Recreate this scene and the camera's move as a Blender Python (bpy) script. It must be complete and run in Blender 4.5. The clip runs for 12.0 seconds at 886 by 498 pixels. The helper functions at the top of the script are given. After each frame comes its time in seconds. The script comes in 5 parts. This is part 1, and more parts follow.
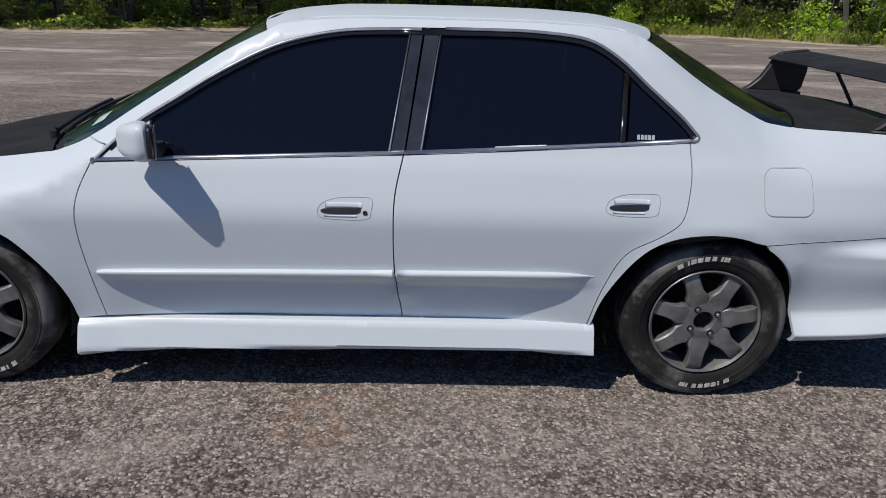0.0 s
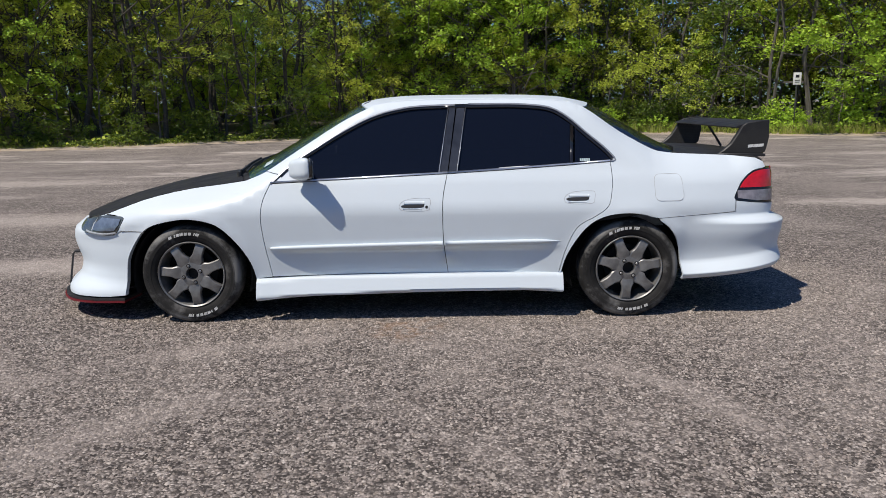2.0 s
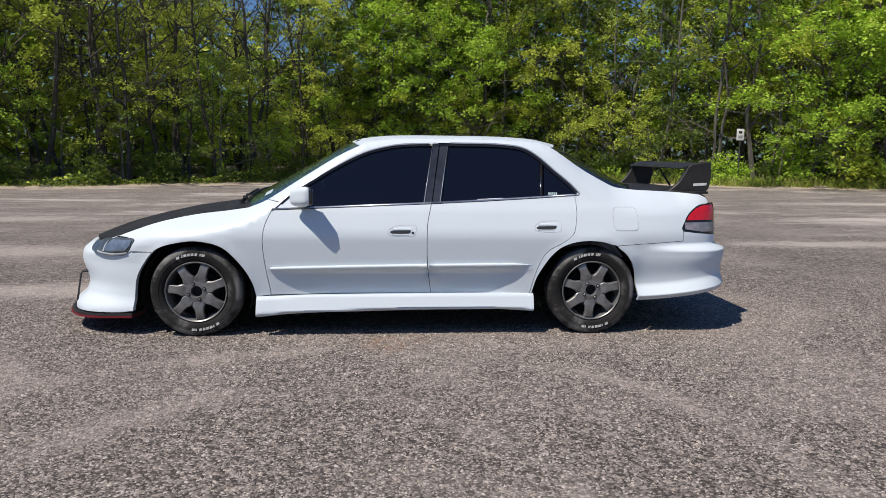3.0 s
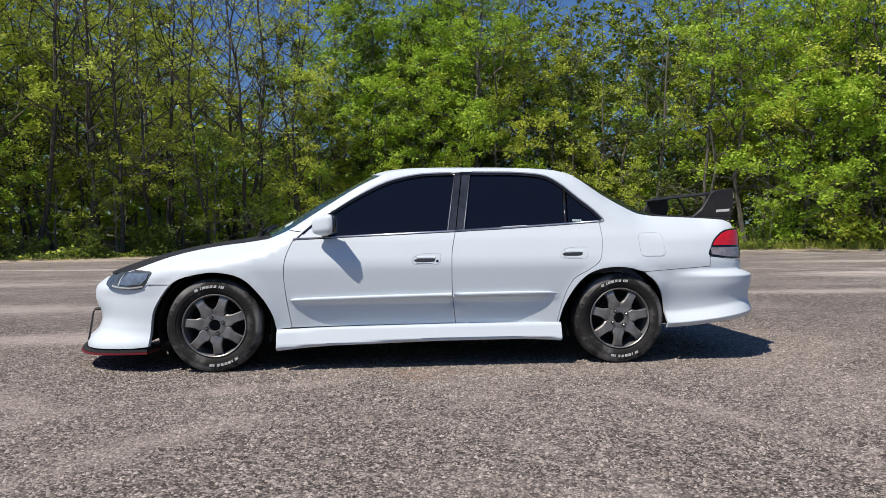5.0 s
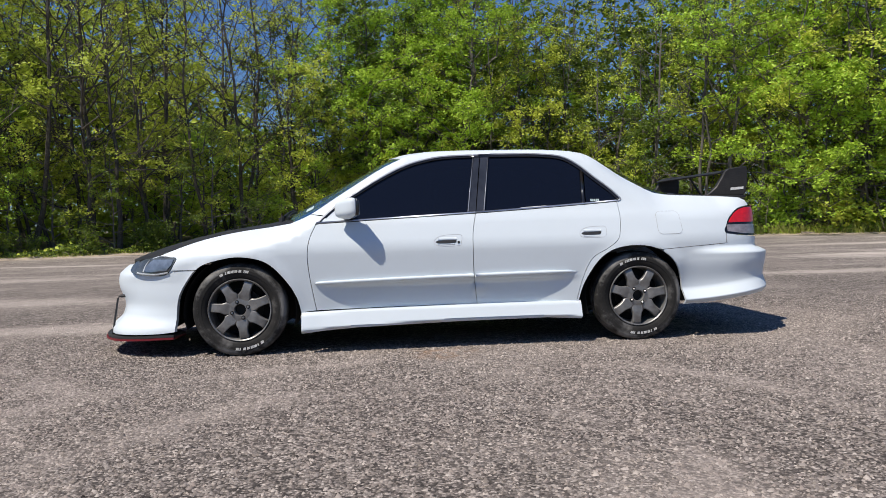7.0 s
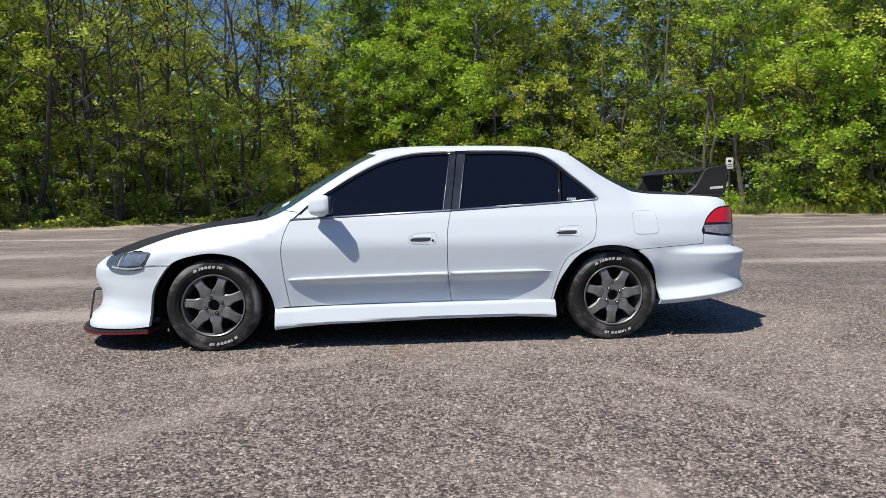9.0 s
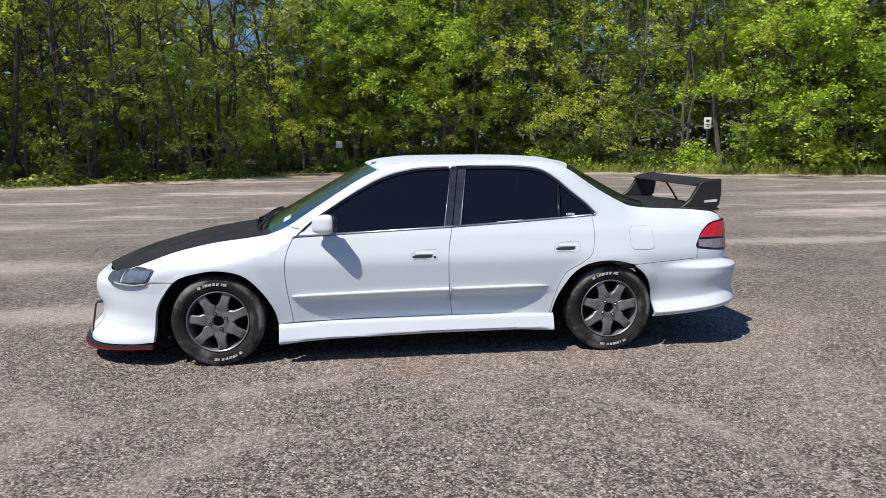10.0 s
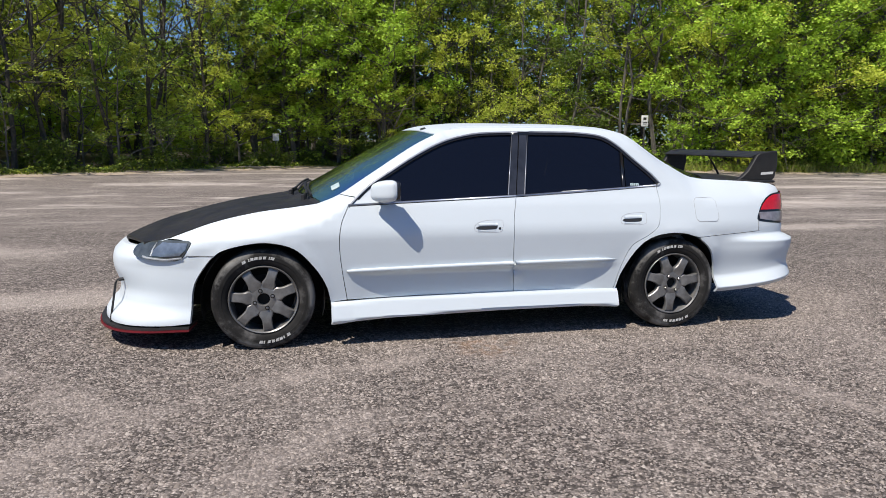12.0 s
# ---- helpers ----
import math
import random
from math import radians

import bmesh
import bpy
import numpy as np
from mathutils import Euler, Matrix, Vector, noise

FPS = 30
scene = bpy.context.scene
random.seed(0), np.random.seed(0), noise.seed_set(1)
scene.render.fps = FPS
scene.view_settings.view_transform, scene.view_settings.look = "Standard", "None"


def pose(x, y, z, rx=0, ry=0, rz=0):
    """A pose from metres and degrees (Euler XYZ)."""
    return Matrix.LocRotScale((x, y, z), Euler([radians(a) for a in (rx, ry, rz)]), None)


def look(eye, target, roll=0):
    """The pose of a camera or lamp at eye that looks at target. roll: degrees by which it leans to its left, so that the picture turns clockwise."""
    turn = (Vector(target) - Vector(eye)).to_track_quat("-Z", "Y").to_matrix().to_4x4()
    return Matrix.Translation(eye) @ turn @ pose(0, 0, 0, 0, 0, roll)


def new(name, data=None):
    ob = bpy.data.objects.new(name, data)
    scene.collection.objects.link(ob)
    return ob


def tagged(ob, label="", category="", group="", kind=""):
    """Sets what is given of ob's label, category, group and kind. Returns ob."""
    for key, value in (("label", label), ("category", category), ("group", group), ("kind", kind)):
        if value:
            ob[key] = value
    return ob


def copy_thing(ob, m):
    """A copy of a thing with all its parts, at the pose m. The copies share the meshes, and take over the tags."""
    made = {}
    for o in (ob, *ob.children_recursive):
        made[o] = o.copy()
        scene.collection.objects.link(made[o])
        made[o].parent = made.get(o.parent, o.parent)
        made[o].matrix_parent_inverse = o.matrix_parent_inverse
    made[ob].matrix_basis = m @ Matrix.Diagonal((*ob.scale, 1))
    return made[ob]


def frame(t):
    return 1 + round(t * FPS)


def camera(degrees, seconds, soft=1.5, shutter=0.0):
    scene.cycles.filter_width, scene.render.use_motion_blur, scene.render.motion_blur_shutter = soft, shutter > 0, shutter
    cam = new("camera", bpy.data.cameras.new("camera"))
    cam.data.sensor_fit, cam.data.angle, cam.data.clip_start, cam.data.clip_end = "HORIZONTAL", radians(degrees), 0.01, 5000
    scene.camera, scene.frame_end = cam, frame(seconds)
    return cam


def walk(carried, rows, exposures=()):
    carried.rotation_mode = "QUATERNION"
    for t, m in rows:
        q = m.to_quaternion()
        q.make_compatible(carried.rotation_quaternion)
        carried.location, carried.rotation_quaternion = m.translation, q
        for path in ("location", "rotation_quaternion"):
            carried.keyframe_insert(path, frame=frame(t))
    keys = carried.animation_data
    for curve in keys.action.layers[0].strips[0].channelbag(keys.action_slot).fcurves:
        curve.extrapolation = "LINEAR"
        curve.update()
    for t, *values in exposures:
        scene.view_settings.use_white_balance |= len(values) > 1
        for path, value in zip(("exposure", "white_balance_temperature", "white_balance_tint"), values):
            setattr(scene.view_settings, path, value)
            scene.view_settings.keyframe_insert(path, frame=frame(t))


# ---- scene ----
cam = camera(62.0, 12.0, 0.9)
PATH = [
    (0, (0.339, -3.319, 1.452), (0.368, -1.433, 0.788), 1.5),
    (0.5, (0.446, -3.841, 1.425), (0.395, -1.934, 0.824), -0.6),
    (1, (0.388, -4.397, 1.427), (0.307, -2.457, 0.946), -1.5),
    (1.5, (0.25, -4.897, 1.397), (0.192, -2.944, 0.973), -1.4),
    (2, (0.162, -5.295, 1.328), (0.179, -3.333, 0.941), -0.7),
    (2.5, (0.036, -5.635, 1.283), (0.128, -3.665, 0.954), -0.1),
    (3, (-0.037, -5.834, 1.253), (0.101, -3.855, 0.995), 0.5),
    (3.5, (-0.151, -5.853, 1.223), (0.016, -3.869, 1.03), 0.3),
    (3.7, (-0.196, -5.822, 1.196), (-0.023, -3.836, 1.038), 0.1),
    (5.5, (-0.294, -5.736, 0.876), (-0.123, -3.744, 0.828), -0.7),
    (6, (-0.344, -5.728, 0.879), (-0.124, -3.741, 0.825), -1.5),
    (6.5, (-0.386, -5.748, 0.873), (-0.154, -3.762, 0.813), -1.8),
    (7, (-0.463, -5.79, 0.851), (-0.277, -3.8, 0.779), -1.5),
    (7.2, (-0.471, -5.792, 0.845), (-0.308, -3.8, 0.77), -1.3),
    (9, (-0.242, -5.792, 1.028), (-0.075, -3.804, 0.878), -0.8),
    (9.5, (-0.277, -5.774, 1.315), (-0.083, -3.798, 1.075), -0.6),
    (10, (-0.421, -5.795, 1.507), (-0.189, -3.83, 1.213), -0.4),
    (10.5, (-0.538, -5.665, 1.487), (-0.253, -3.71, 1.175), -0.2),
    (11, (-0.772, -5.469, 1.414), (-0.413, -3.525, 1.107), -0.1),
    (11.5, (-1.124, -5.349, 1.335), (-0.696, -3.418, 1.039), -0.1),
    (12, (-1.288, -5.299, 1.269), (-0.842, -3.371, 0.975), 0.4),
]
EXPOSURES = [(0.0, -0.42, 6650, 10), (0.5, -0.42, 6700, 10), (1.0, -0.22, 6740, 10), (1.5, -0.10, 6750, 10), (2.5, 0.0, 6750, 10), (3.7, 0.01, 6790, 10), (5.3, 0.09, 6800, 10), (12.0, 0.17, 6780, 10)]
walk(cam, [(t, look(eye, target, roll)) for t, eye, target, roll in PATH], EXPOSURES)

from mathutils import geometry

# ---- light ----
SUN_WAY = Vector((0.50, 0.42, -1.0)).normalized()
sun_data = bpy.data.lights.new("sun", "SUN")
sun_data.energy, sun_data.angle, sun_data.color = 4.6, radians(0.53), (1.0, 0.945, 0.86)
sun = new("sun", sun_data)
sun.matrix_world = look((-20.0, -16.0, 40.0), Vector((-20.0, -16.0, 40.0)) + SUN_WAY)
world = bpy.data.worlds.new("sky")
scene.world = world
world.use_nodes = True
sky = world.node_tree.nodes.new("ShaderNodeTexSky")
sky.sky_type, sky.sun_disc = "NISHITA", False
sky.sun_elevation, sky.sun_rotation = radians(56.2), radians(231.0)
sky.air_density, sky.dust_density, sky.ozone_density = 1.3, 0.6, 2.0
deep = world.node_tree.nodes.new("ShaderNodeMix")
deep.data_type, deep.blend_type = "RGBA", "MULTIPLY"
deep.inputs[0].default_value, deep.inputs[7].default_value = 1.0, (0.57, 0.88, 1.42, 1.0)
world.node_tree.links.new(sky.outputs[0], deep.inputs[6])
world.node_tree.links.new(deep.outputs[2], world.node_tree.nodes["Background"].inputs[0])
world.node_tree.nodes["Background"].inputs[1].default_value = 0.059


# ---- materials ----
ARCS = ((-0.5, -3.25, 1.15, 0.17), (-0.4, -3.4, 2.15, 0.14), (-3.6, -2.2, 1.5, 0.22))  # centre, radius and width of the dust arcs
SCOURS = ((6.4, 4.3, 2.2, 0.42, 0.5), (9.6, 8.2, 2.6, 0.5, 0.5), (8.3, 5.0, 0.55, 0.06, 0.9), (-4.9, 3.6, 2.0, 0.6, 0.36), (-3.0, 0.9, 1.5, 0.4, 0.36), (-7.5, 8.0, 3.0, 0.7, 0.4), (13.5, 13.0, 4.0, 0.7, 0.55))  # centre, half length, half width, strength


class Mat:
    """A node material with short ways to add nodes."""

    def __init__(self, name):
        self.m = bpy.data.materials.new(name)
        self.m.use_nodes = True
        self.t = self.m.node_tree
        self.b = self.t.nodes["Principled BSDF"]
        self.out = self.t.nodes["Material Output"]

    def node(self, kind, **ins):
        n = self.t.nodes.new("ShaderNode" + kind)
        for key, value in ins.items():
            self.put(n, key, value)
        return n

    def put(self, n, key, value):
        sock = n.inputs[int(key[1:])] if key[0] == "i" and key[1:].isdigit() else n.inputs[key.replace("_", " ")]
        if isinstance(value, bpy.types.NodeSocket):
            self.t.links.new(value, sock)
        else:
            sock.default_value = value

    def set(self, **ins):
        for key, value in ins.items():
            self.put(self.b, key, value)
        return self

    def coords(self):
        return self.node("TexCoord").outputs["Object"]

    def noise(self, scale, detail=4.0, rough=0.55, vec=None, stretch=None):
        vec = vec or self.coords()
        if stretch:
            vec = self.node("Mapping", Vector=vec, Scale=stretch).outputs[0]
        return self.node("TexNoise", Vector=vec, Scale=scale, Detail=detail, Roughness=rough).outputs["Fac"]

    def ramp(self, fac, *stops):
        n = self.node("ValToRGB", Fac=fac)
        el = n.color_ramp.elements
        while len(el) < len(stops):
            el.new(0.5)
        for e, (pos, col) in zip(el, stops):
            e.position, e.color = pos, (*col, 1.0)
        return n.outputs[0]

    def mix(self, fac, a, b, mode="MIX"):
        n = self.t.nodes.new("ShaderNodeMix")
        n.data_type, n.blend_type = "RGBA", mode
        for sock, value in ((n.inputs[0], fac), (n.inputs[6], a), (n.inputs[7], b)):
            if isinstance(value, bpy.types.NodeSocket):
                self.t.links.new(value, sock)
            else:
                sock.default_value = value if not isinstance(value, tuple) else (*value, 1.0)
        return n.outputs[2]

    def math(self, op, a, b=0.0, clamp=False):
        n = self.t.nodes.new("ShaderNodeMath")
        n.operation, n.use_clamp = op, clamp
        for sock, value in zip(n.inputs, (a, b)):
            if isinstance(value, bpy.types.NodeSocket):
                self.t.links.new(value, sock)
            else:
                sock.default_value = value
        return n.outputs[0]

    def bump(self, height, strength=0.2, distance=0.01):
        self.put(self.b, "Normal", self.node("Bump", Height=height, Strength=strength, Distance=distance).outputs[0])
        return self


def grey(v):
    return (v, v, v)


def make_paint():
    m = Mat("white_paint")
    dirt = m.noise(2.3, 6.0, 0.6)
    low = m.noise(14.0, 5.0, 0.65)
    col = m.mix(m.math("MULTIPLY", m.ramp(dirt, (0.35, grey(0)), (0.8, grey(1))), 0.22), (0.620, 0.682, 0.730), (0.56, 0.625, 0.655))
    col = m.mix(m.math("MULTIPLY", m.ramp(low, (0.5, grey(0)), (0.9, grey(1))), 0.12), col, (0.55, 0.54, 0.52))
    m.set(Base_Color=col, Roughness=m.ramp(low, (0.2, grey(0.36)), (0.8, grey(0.48))), Coat_Weight=0.08, Coat_Roughness=0.2)
    m.put(m.b, "Specular IOR Level", 0.28)
    return m.bump(m.noise(5.0, 2.0), 0.03, 0.02).m


def make_carbon():
    m = Mat("carbon_black")
    weave = m.node("TexChecker", Vector=m.node("Mapping", Vector=m.coords(), Rotation=(0, 0, 0.785)).outputs[0], Scale=160.0)
    col = m.mix(weave.outputs["Fac"], (0.011, 0.011, 0.012), (0.020, 0.020, 0.021))
    col = m.mix(m.ramp(m.noise(6.0, 6.0), (0.4, grey(0)), (0.75, grey(0.4))), col, (0.062, 0.057, 0.049))
    m.set(Base_Color=col, Roughness=m.ramp(m.noise(9.0, 5.0), (0.3, grey(0.5)), (0.8, grey(0.7))), Coat_Weight=0.06, Coat_Roughness=0.3)
    m.put(m.b, "Specular IOR Level", 0.35)
    return m.m


def make_plain(name, col, rough, metal=0.0, vary=0.25, scale=20.0, coat=0.0, bump=0.0, spec=0.5):
    m = Mat(name)
    dark = tuple(c * (1 - vary) for c in col)
    light = tuple(min(1.0, c * (1 + vary)) for c in col)
    n = m.noise(scale, 6.0, 0.6)
    m.set(Base_Color=m.ramp(n, (0.3, dark), (0.72, light)), Metallic=metal, Coat_Weight=coat, Coat_Roughness=0.08,
          Roughness=m.ramp(m.noise(scale * 0.4, 4.0), (0.3, grey(max(0.02, rough * 0.85))), (0.75, grey(min(1.0, rough * 1.15)))))
    m.put(m.b, "Specular IOR Level", spec)
    if bump:
        m.bump(m.noise(scale * 4, 3.0), bump, 0.01)
    return m.m


def make_tyre():
    m = Mat("tyre_rubber")
    dust = m.noise(3.6, 6.0, 0.62)
    col = m.ramp(dust, (0.40, (0.010, 0.010, 0.010)), (0.54, (0.024, 0.023, 0.022)), (0.68, (0.15, 0.145, 0.14)))
    sep = m.node("SeparateXYZ", Vector=m.coords())
    rad = m.math("POWER", m.math("ADD", m.math("POWER", sep.outputs[0], 2.0), m.math("POWER", sep.outputs[2], 2.0)), 0.5)
    belt = m.ramp(rad, (0.262, grey(0)), (0.276, grey(1)), (0.298, grey(1)), (0.308, grey(0.3)))
    scuff = m.ramp(m.noise(5.5, 6.0, 0.65), (0.44, grey(0)), (0.62, grey(0.85)))
    col = m.mix(m.math("MULTIPLY", belt, scuff), col, (0.21, 0.205, 0.195))
    m.set(Base_Color=col, Roughness=0.8)
    m.put(m.b, "Specular IOR Level", 0.25)
    rings = m.noise(60.0, 3.0)
    return m.bump(rings, 0.25, 0.004).m


def make_tint(name, col, clear):
    """Tinted window film: a gloss coat over glass that lets little light through."""
    m = Mat(name)
    m.set(Base_Color=(*col, 1.0), Roughness=m.ramp(m.noise(3.0, 4.0), (0.3, grey(0.02)), (0.8, grey(0.06))), IOR=1.42)
    see = m.node("BsdfTransparent", Color=(clear, clear, clear * 1.1, 1.0))
    mix = m.node("MixShader", i0=0.25, i1=m.b.outputs[0], i2=see.outputs[0])
    m.t.links.new(mix.outputs[0], m.out.inputs[0])
    return m.m


def make_windscreen():
    m = Mat("windscreen_film_reflection")
    haze = m.noise(5.0, 5.0, 0.6)
    sep = m.node("SeparateXYZ", Vector=m.coords())
    # reflected trees and sky put into the film's colour, bluer towards the sides
    band = m.math("ADD", m.math("MULTIPLY", sep.outputs[1], -0.75), m.math("MULTIPLY", m.noise(3.5, 3.0), 0.35))
    col = m.ramp(band, (0.44, (0.10, 0.17, 0.11)), (0.57, (0.11, 0.25, 0.20)), (0.67, (0.06, 0.19, 0.34)), (0.77, (0.06, 0.09, 0.38)))
    m.set(Base_Color=col, Roughness=m.ramp(haze, (0.3, grey(0.03)), (0.8, grey(0.09))), Metallic=0.55, IOR=1.5, Coat_Weight=1.0, Coat_Roughness=0.03)
    see = m.node("BsdfTransparent", Color=(0.25, 0.3, 0.28, 1.0))
    mix = m.node("MixShader", i0=0.18, i1=m.b.outputs[0], i2=see.outputs[0])
    m.t.links.new(mix.outputs[0], m.out.inputs[0])
    return m.m


def weathered(m, col, pos):
    """Dust, drag streaks, pale scoured patches and a rusty stain laid over the colour of the paving."""
    sep = m.node("SeparateXYZ", Vector=pos)
    dust = m.noise(0.55, 7.0, 0.62, pos)
    fine = m.noise(3.2, 6.0, 0.65, pos)
    film = m.math("MULTIPLY", m.ramp(dust, (0.46, grey(0)), (0.60, grey(1))), m.ramp(fine, (0.25, grey(0.25)), (0.7, grey(1))))
    col = m.mix(m.math("MULTIPLY", film, 0.30), col, (0.50, 0.46, 0.42))
    # drag streaks on the far, worn part of the lot
    streak = m.noise(0.9, 6.0, 0.6, pos, (0.22, 1.0, 1.0))
    streak2 = m.noise(3.2, 7.0, 0.68, pos, (0.38, 1.0, 1.0))
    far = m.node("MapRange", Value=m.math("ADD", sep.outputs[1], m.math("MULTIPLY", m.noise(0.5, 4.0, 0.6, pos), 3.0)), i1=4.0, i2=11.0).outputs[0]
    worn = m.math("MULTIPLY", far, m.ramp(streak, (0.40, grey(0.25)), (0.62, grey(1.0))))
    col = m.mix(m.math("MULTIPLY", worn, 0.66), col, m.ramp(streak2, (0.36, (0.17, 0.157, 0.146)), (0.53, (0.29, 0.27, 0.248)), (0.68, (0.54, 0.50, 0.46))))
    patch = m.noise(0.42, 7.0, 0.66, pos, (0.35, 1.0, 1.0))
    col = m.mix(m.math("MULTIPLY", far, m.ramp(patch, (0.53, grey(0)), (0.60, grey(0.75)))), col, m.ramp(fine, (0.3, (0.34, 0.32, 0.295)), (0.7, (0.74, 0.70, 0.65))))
    # swept arcs of pale dust left by turning wheels
    wobble = m.math("MULTIPLY", m.noise(0.8, 5.0, 0.6, pos), 0.9)
    broken = m.ramp(m.noise(1.1, 5.0, 0.65, pos), (0.40, grey(0.15)), (0.60, grey(1)))
    gritty = m.ramp(m.noise(26.0, 5.0, 0.7, pos), (0.34, grey(0.15)), (0.62, grey(1.0)))
    for cx, cy, radius, width in ARCS:
        c = m.node("VectorMath", i0=pos, i1=(cx, cy, 0.0))
        c.operation = "DISTANCE"
        away = m.math("ABSOLUTE", m.math("SUBTRACT", m.math("ADD", c.outputs["Value"], wobble), radius + 0.45))
        band = m.node("MapRange", Value=away, i1=width, i2=width * 0.25).outputs[0]
        col = m.mix(m.math("MULTIPLY", m.math("MULTIPLY", band, broken), m.math("MULTIPLY", gritty, 0.6)), col, (0.42, 0.385, 0.355))
    # pale scoured lengths where the surface is worn through
    ragged = m.math("MULTIPLY", m.math("SUBTRACT", m.noise(4.0, 6.0, 0.7, pos), 0.5), 2.4)
    for cx, cy, half, width, strong in SCOURS:
        rel = m.node("VectorMath", i0=pos, i1=(cx, cy, 0.0))
        rel.operation = "SUBTRACT"
        flat = m.node("VectorMath", i0=rel.outputs[0], i1=(1.0 / half, 1.0 / width, 0.0))
        flat.operation = "MULTIPLY"
        size = m.node("VectorMath", i0=flat.outputs[0])
        size.operation = "LENGTH"
        mask = m.node("MapRange", Value=m.math("ADD", size.outputs["Value"], ragged), i1=1.1, i2=0.4).outputs[0]
        col = m.mix(m.math("MULTIPLY", mask, strong), col, (0.62, 0.58, 0.53))
    # a rusty stain beside the car
    d = m.node("VectorMath", i0=pos, i1=(-0.03, -1.03, 0.0))
    d.operation = "DISTANCE"
    spot = m.math("MULTIPLY", m.node("MapRange", Value=d.outputs["Value"], i1=0.30, i2=0.05).outputs[0], m.ramp(m.noise(9.0, 5.0, 0.6, pos), (0.45, grey(0)), (0.65, grey(0.5))))
    col = m.mix(spot, col, (0.36, 0.20, 0.09))
    return m.mix(1.0, col, (0.91, 0.85, 0.825), "MULTIPLY"), far


def make_ground():
    """Coarse chip-seal paving: pale and dark stones a centimetre across in black binder, with dust, wear and stains."""
    m = Mat("chip_seal")
    pos = m.coords()
    off = m.node("VectorMath", i0=m.node("TexNoise", Vector=pos, Scale=70.0, Detail=2.0).outputs["Color"], i1=(0.012, 0.012, 0.012))
    off.operation = "MULTIPLY"
    add = m.node("VectorMath", i0=pos, i1=off.outputs[0])
    add.operation = "ADD"
    cells = m.node("TexVoronoi", Vector=add.outputs[0], Scale=82.0, Randomness=1.0)
    rnd = m.node("SeparateColor", Color=cells.outputs["Color"]).outputs[0]
    stone = m.ramp(rnd, (0.0, (0.03, 0.027, 0.025)), (0.30, (0.10, 0.09, 0.082)), (0.5, (0.26, 0.235, 0.215)), (0.74, (0.46, 0.42, 0.385)), (1.0, (0.70, 0.66, 0.61)))
    rim = m.ramp(cells.outputs["Distance"], (0.30, grey(0)), (0.62, grey(1)))
    col = m.mix(m.math("MULTIPLY", rim, 0.6), stone, (0.04, 0.037, 0.034))
    clump = m.noise(44.0, 4.0, 0.72, pos)
    col = m.mix(m.ramp(clump, (0.38, grey(0.8)), (0.54, grey(0))), col, (0.06, 0.055, 0.051))
    knot = m.noise(15.0, 5.0, 0.72, pos)
    col = m.mix(m.ramp(knot, (0.36, grey(0.6)), (0.50, grey(0))), col, (0.075, 0.068, 0.064))
    col = m.mix(m.ramp(knot, (0.52, grey(0)), (0.66, grey(0.45))), col, (0.62, 0.57, 0.52))
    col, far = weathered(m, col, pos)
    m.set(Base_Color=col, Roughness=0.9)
    m.put(m.b, "Specular IOR Level", 0.25)
    high = m.math("ADD", m.math("MULTIPLY", m.math("SUBTRACT", 1.0, cells.outputs["Distance"]), 0.7), m.math("MULTIPLY", clump, 0.8))
    near = m.math("SUBTRACT", 1.0, m.math("MULTIPLY", far, 0.7))
    b = m.node("Bump", Height=high, Strength=m.math("MULTIPLY", near, 0.9), Distance=0.007)
    m.put(m.b, "Normal", b.outputs[0])
    return m.m


def make_chippings():
    """Single chippings: each stone its own grey, tan or pinkish tone, under the same dust as the paving."""
    m = Mat("stone_chippings")
    r = m.node("NewGeometry").outputs["Random Per Island"]
    col = m.ramp(r, (0.0, (0.045, 0.04, 0.037)), (0.16, (0.14, 0.125, 0.12)), (0.30, (0.24, 0.217, 0.19)), (0.44, (0.18, 0.168, 0.164)), (0.58, (0.30, 0.265, 0.242)), (0.70, (0.26, 0.248, 0.236)), (0.86, (0.37, 0.34, 0.31)), (1.0, (0.50, 0.47, 0.435)))
    col, _ = weathered(m, col, m.coords())
    m.set(Base_Color=col, Roughness=0.85)
    m.put(m.b, "Specular IOR Level", 0.3)
    return m.m


def make_leaf(name, a, b, c):
    """Leaves: each its own shade, lit through from behind."""
    m = Mat(name)
    r = m.node("NewGeometry").outputs["Random Per Island"]
    ob = m.node("ObjectInfo").outputs["Random"]
    pick = m.math("ADD", m.math("MULTIPLY", r, 0.75), m.math("MULTIPLY", ob, 0.25))
    col = m.ramp(pick, (0.0, a), (0.5, b), (1.0, c))
    m.set(Base_Color=col, Roughness=0.5)
    m.put(m.b, "Specular IOR Level", 0.35)
    thru = m.node("BsdfTranslucent", Color=m.mix(0.35, col, (0.32, 0.42, 0.05)))
    mix = m.node("MixShader", i0=0.36, i1=m.b.outputs[0], i2=thru.outputs[0])
    m.t.links.new(mix.outputs[0], m.out.inputs[0])
    return m.m


def make_bark():
    m = Mat("bark")
    n = m.noise(9.0, 6.0, 0.65, None, (1.0, 1.0, 0.18))
    ob = m.node("ObjectInfo").outputs["Random"]
    col = m.ramp(n, (0.25, (0.05, 0.044, 0.037)), (0.55, (0.15, 0.135, 0.118)), (0.8, (0.28, 0.265, 0.24)))
    col = m.mix(m.math("MULTIPLY", ob, 0.5), col, (0.05, 0.045, 0.04))
    m.set(Base_Color=col, Roughness=0.9)
    return m.bump(n, 0.5, 0.03).m


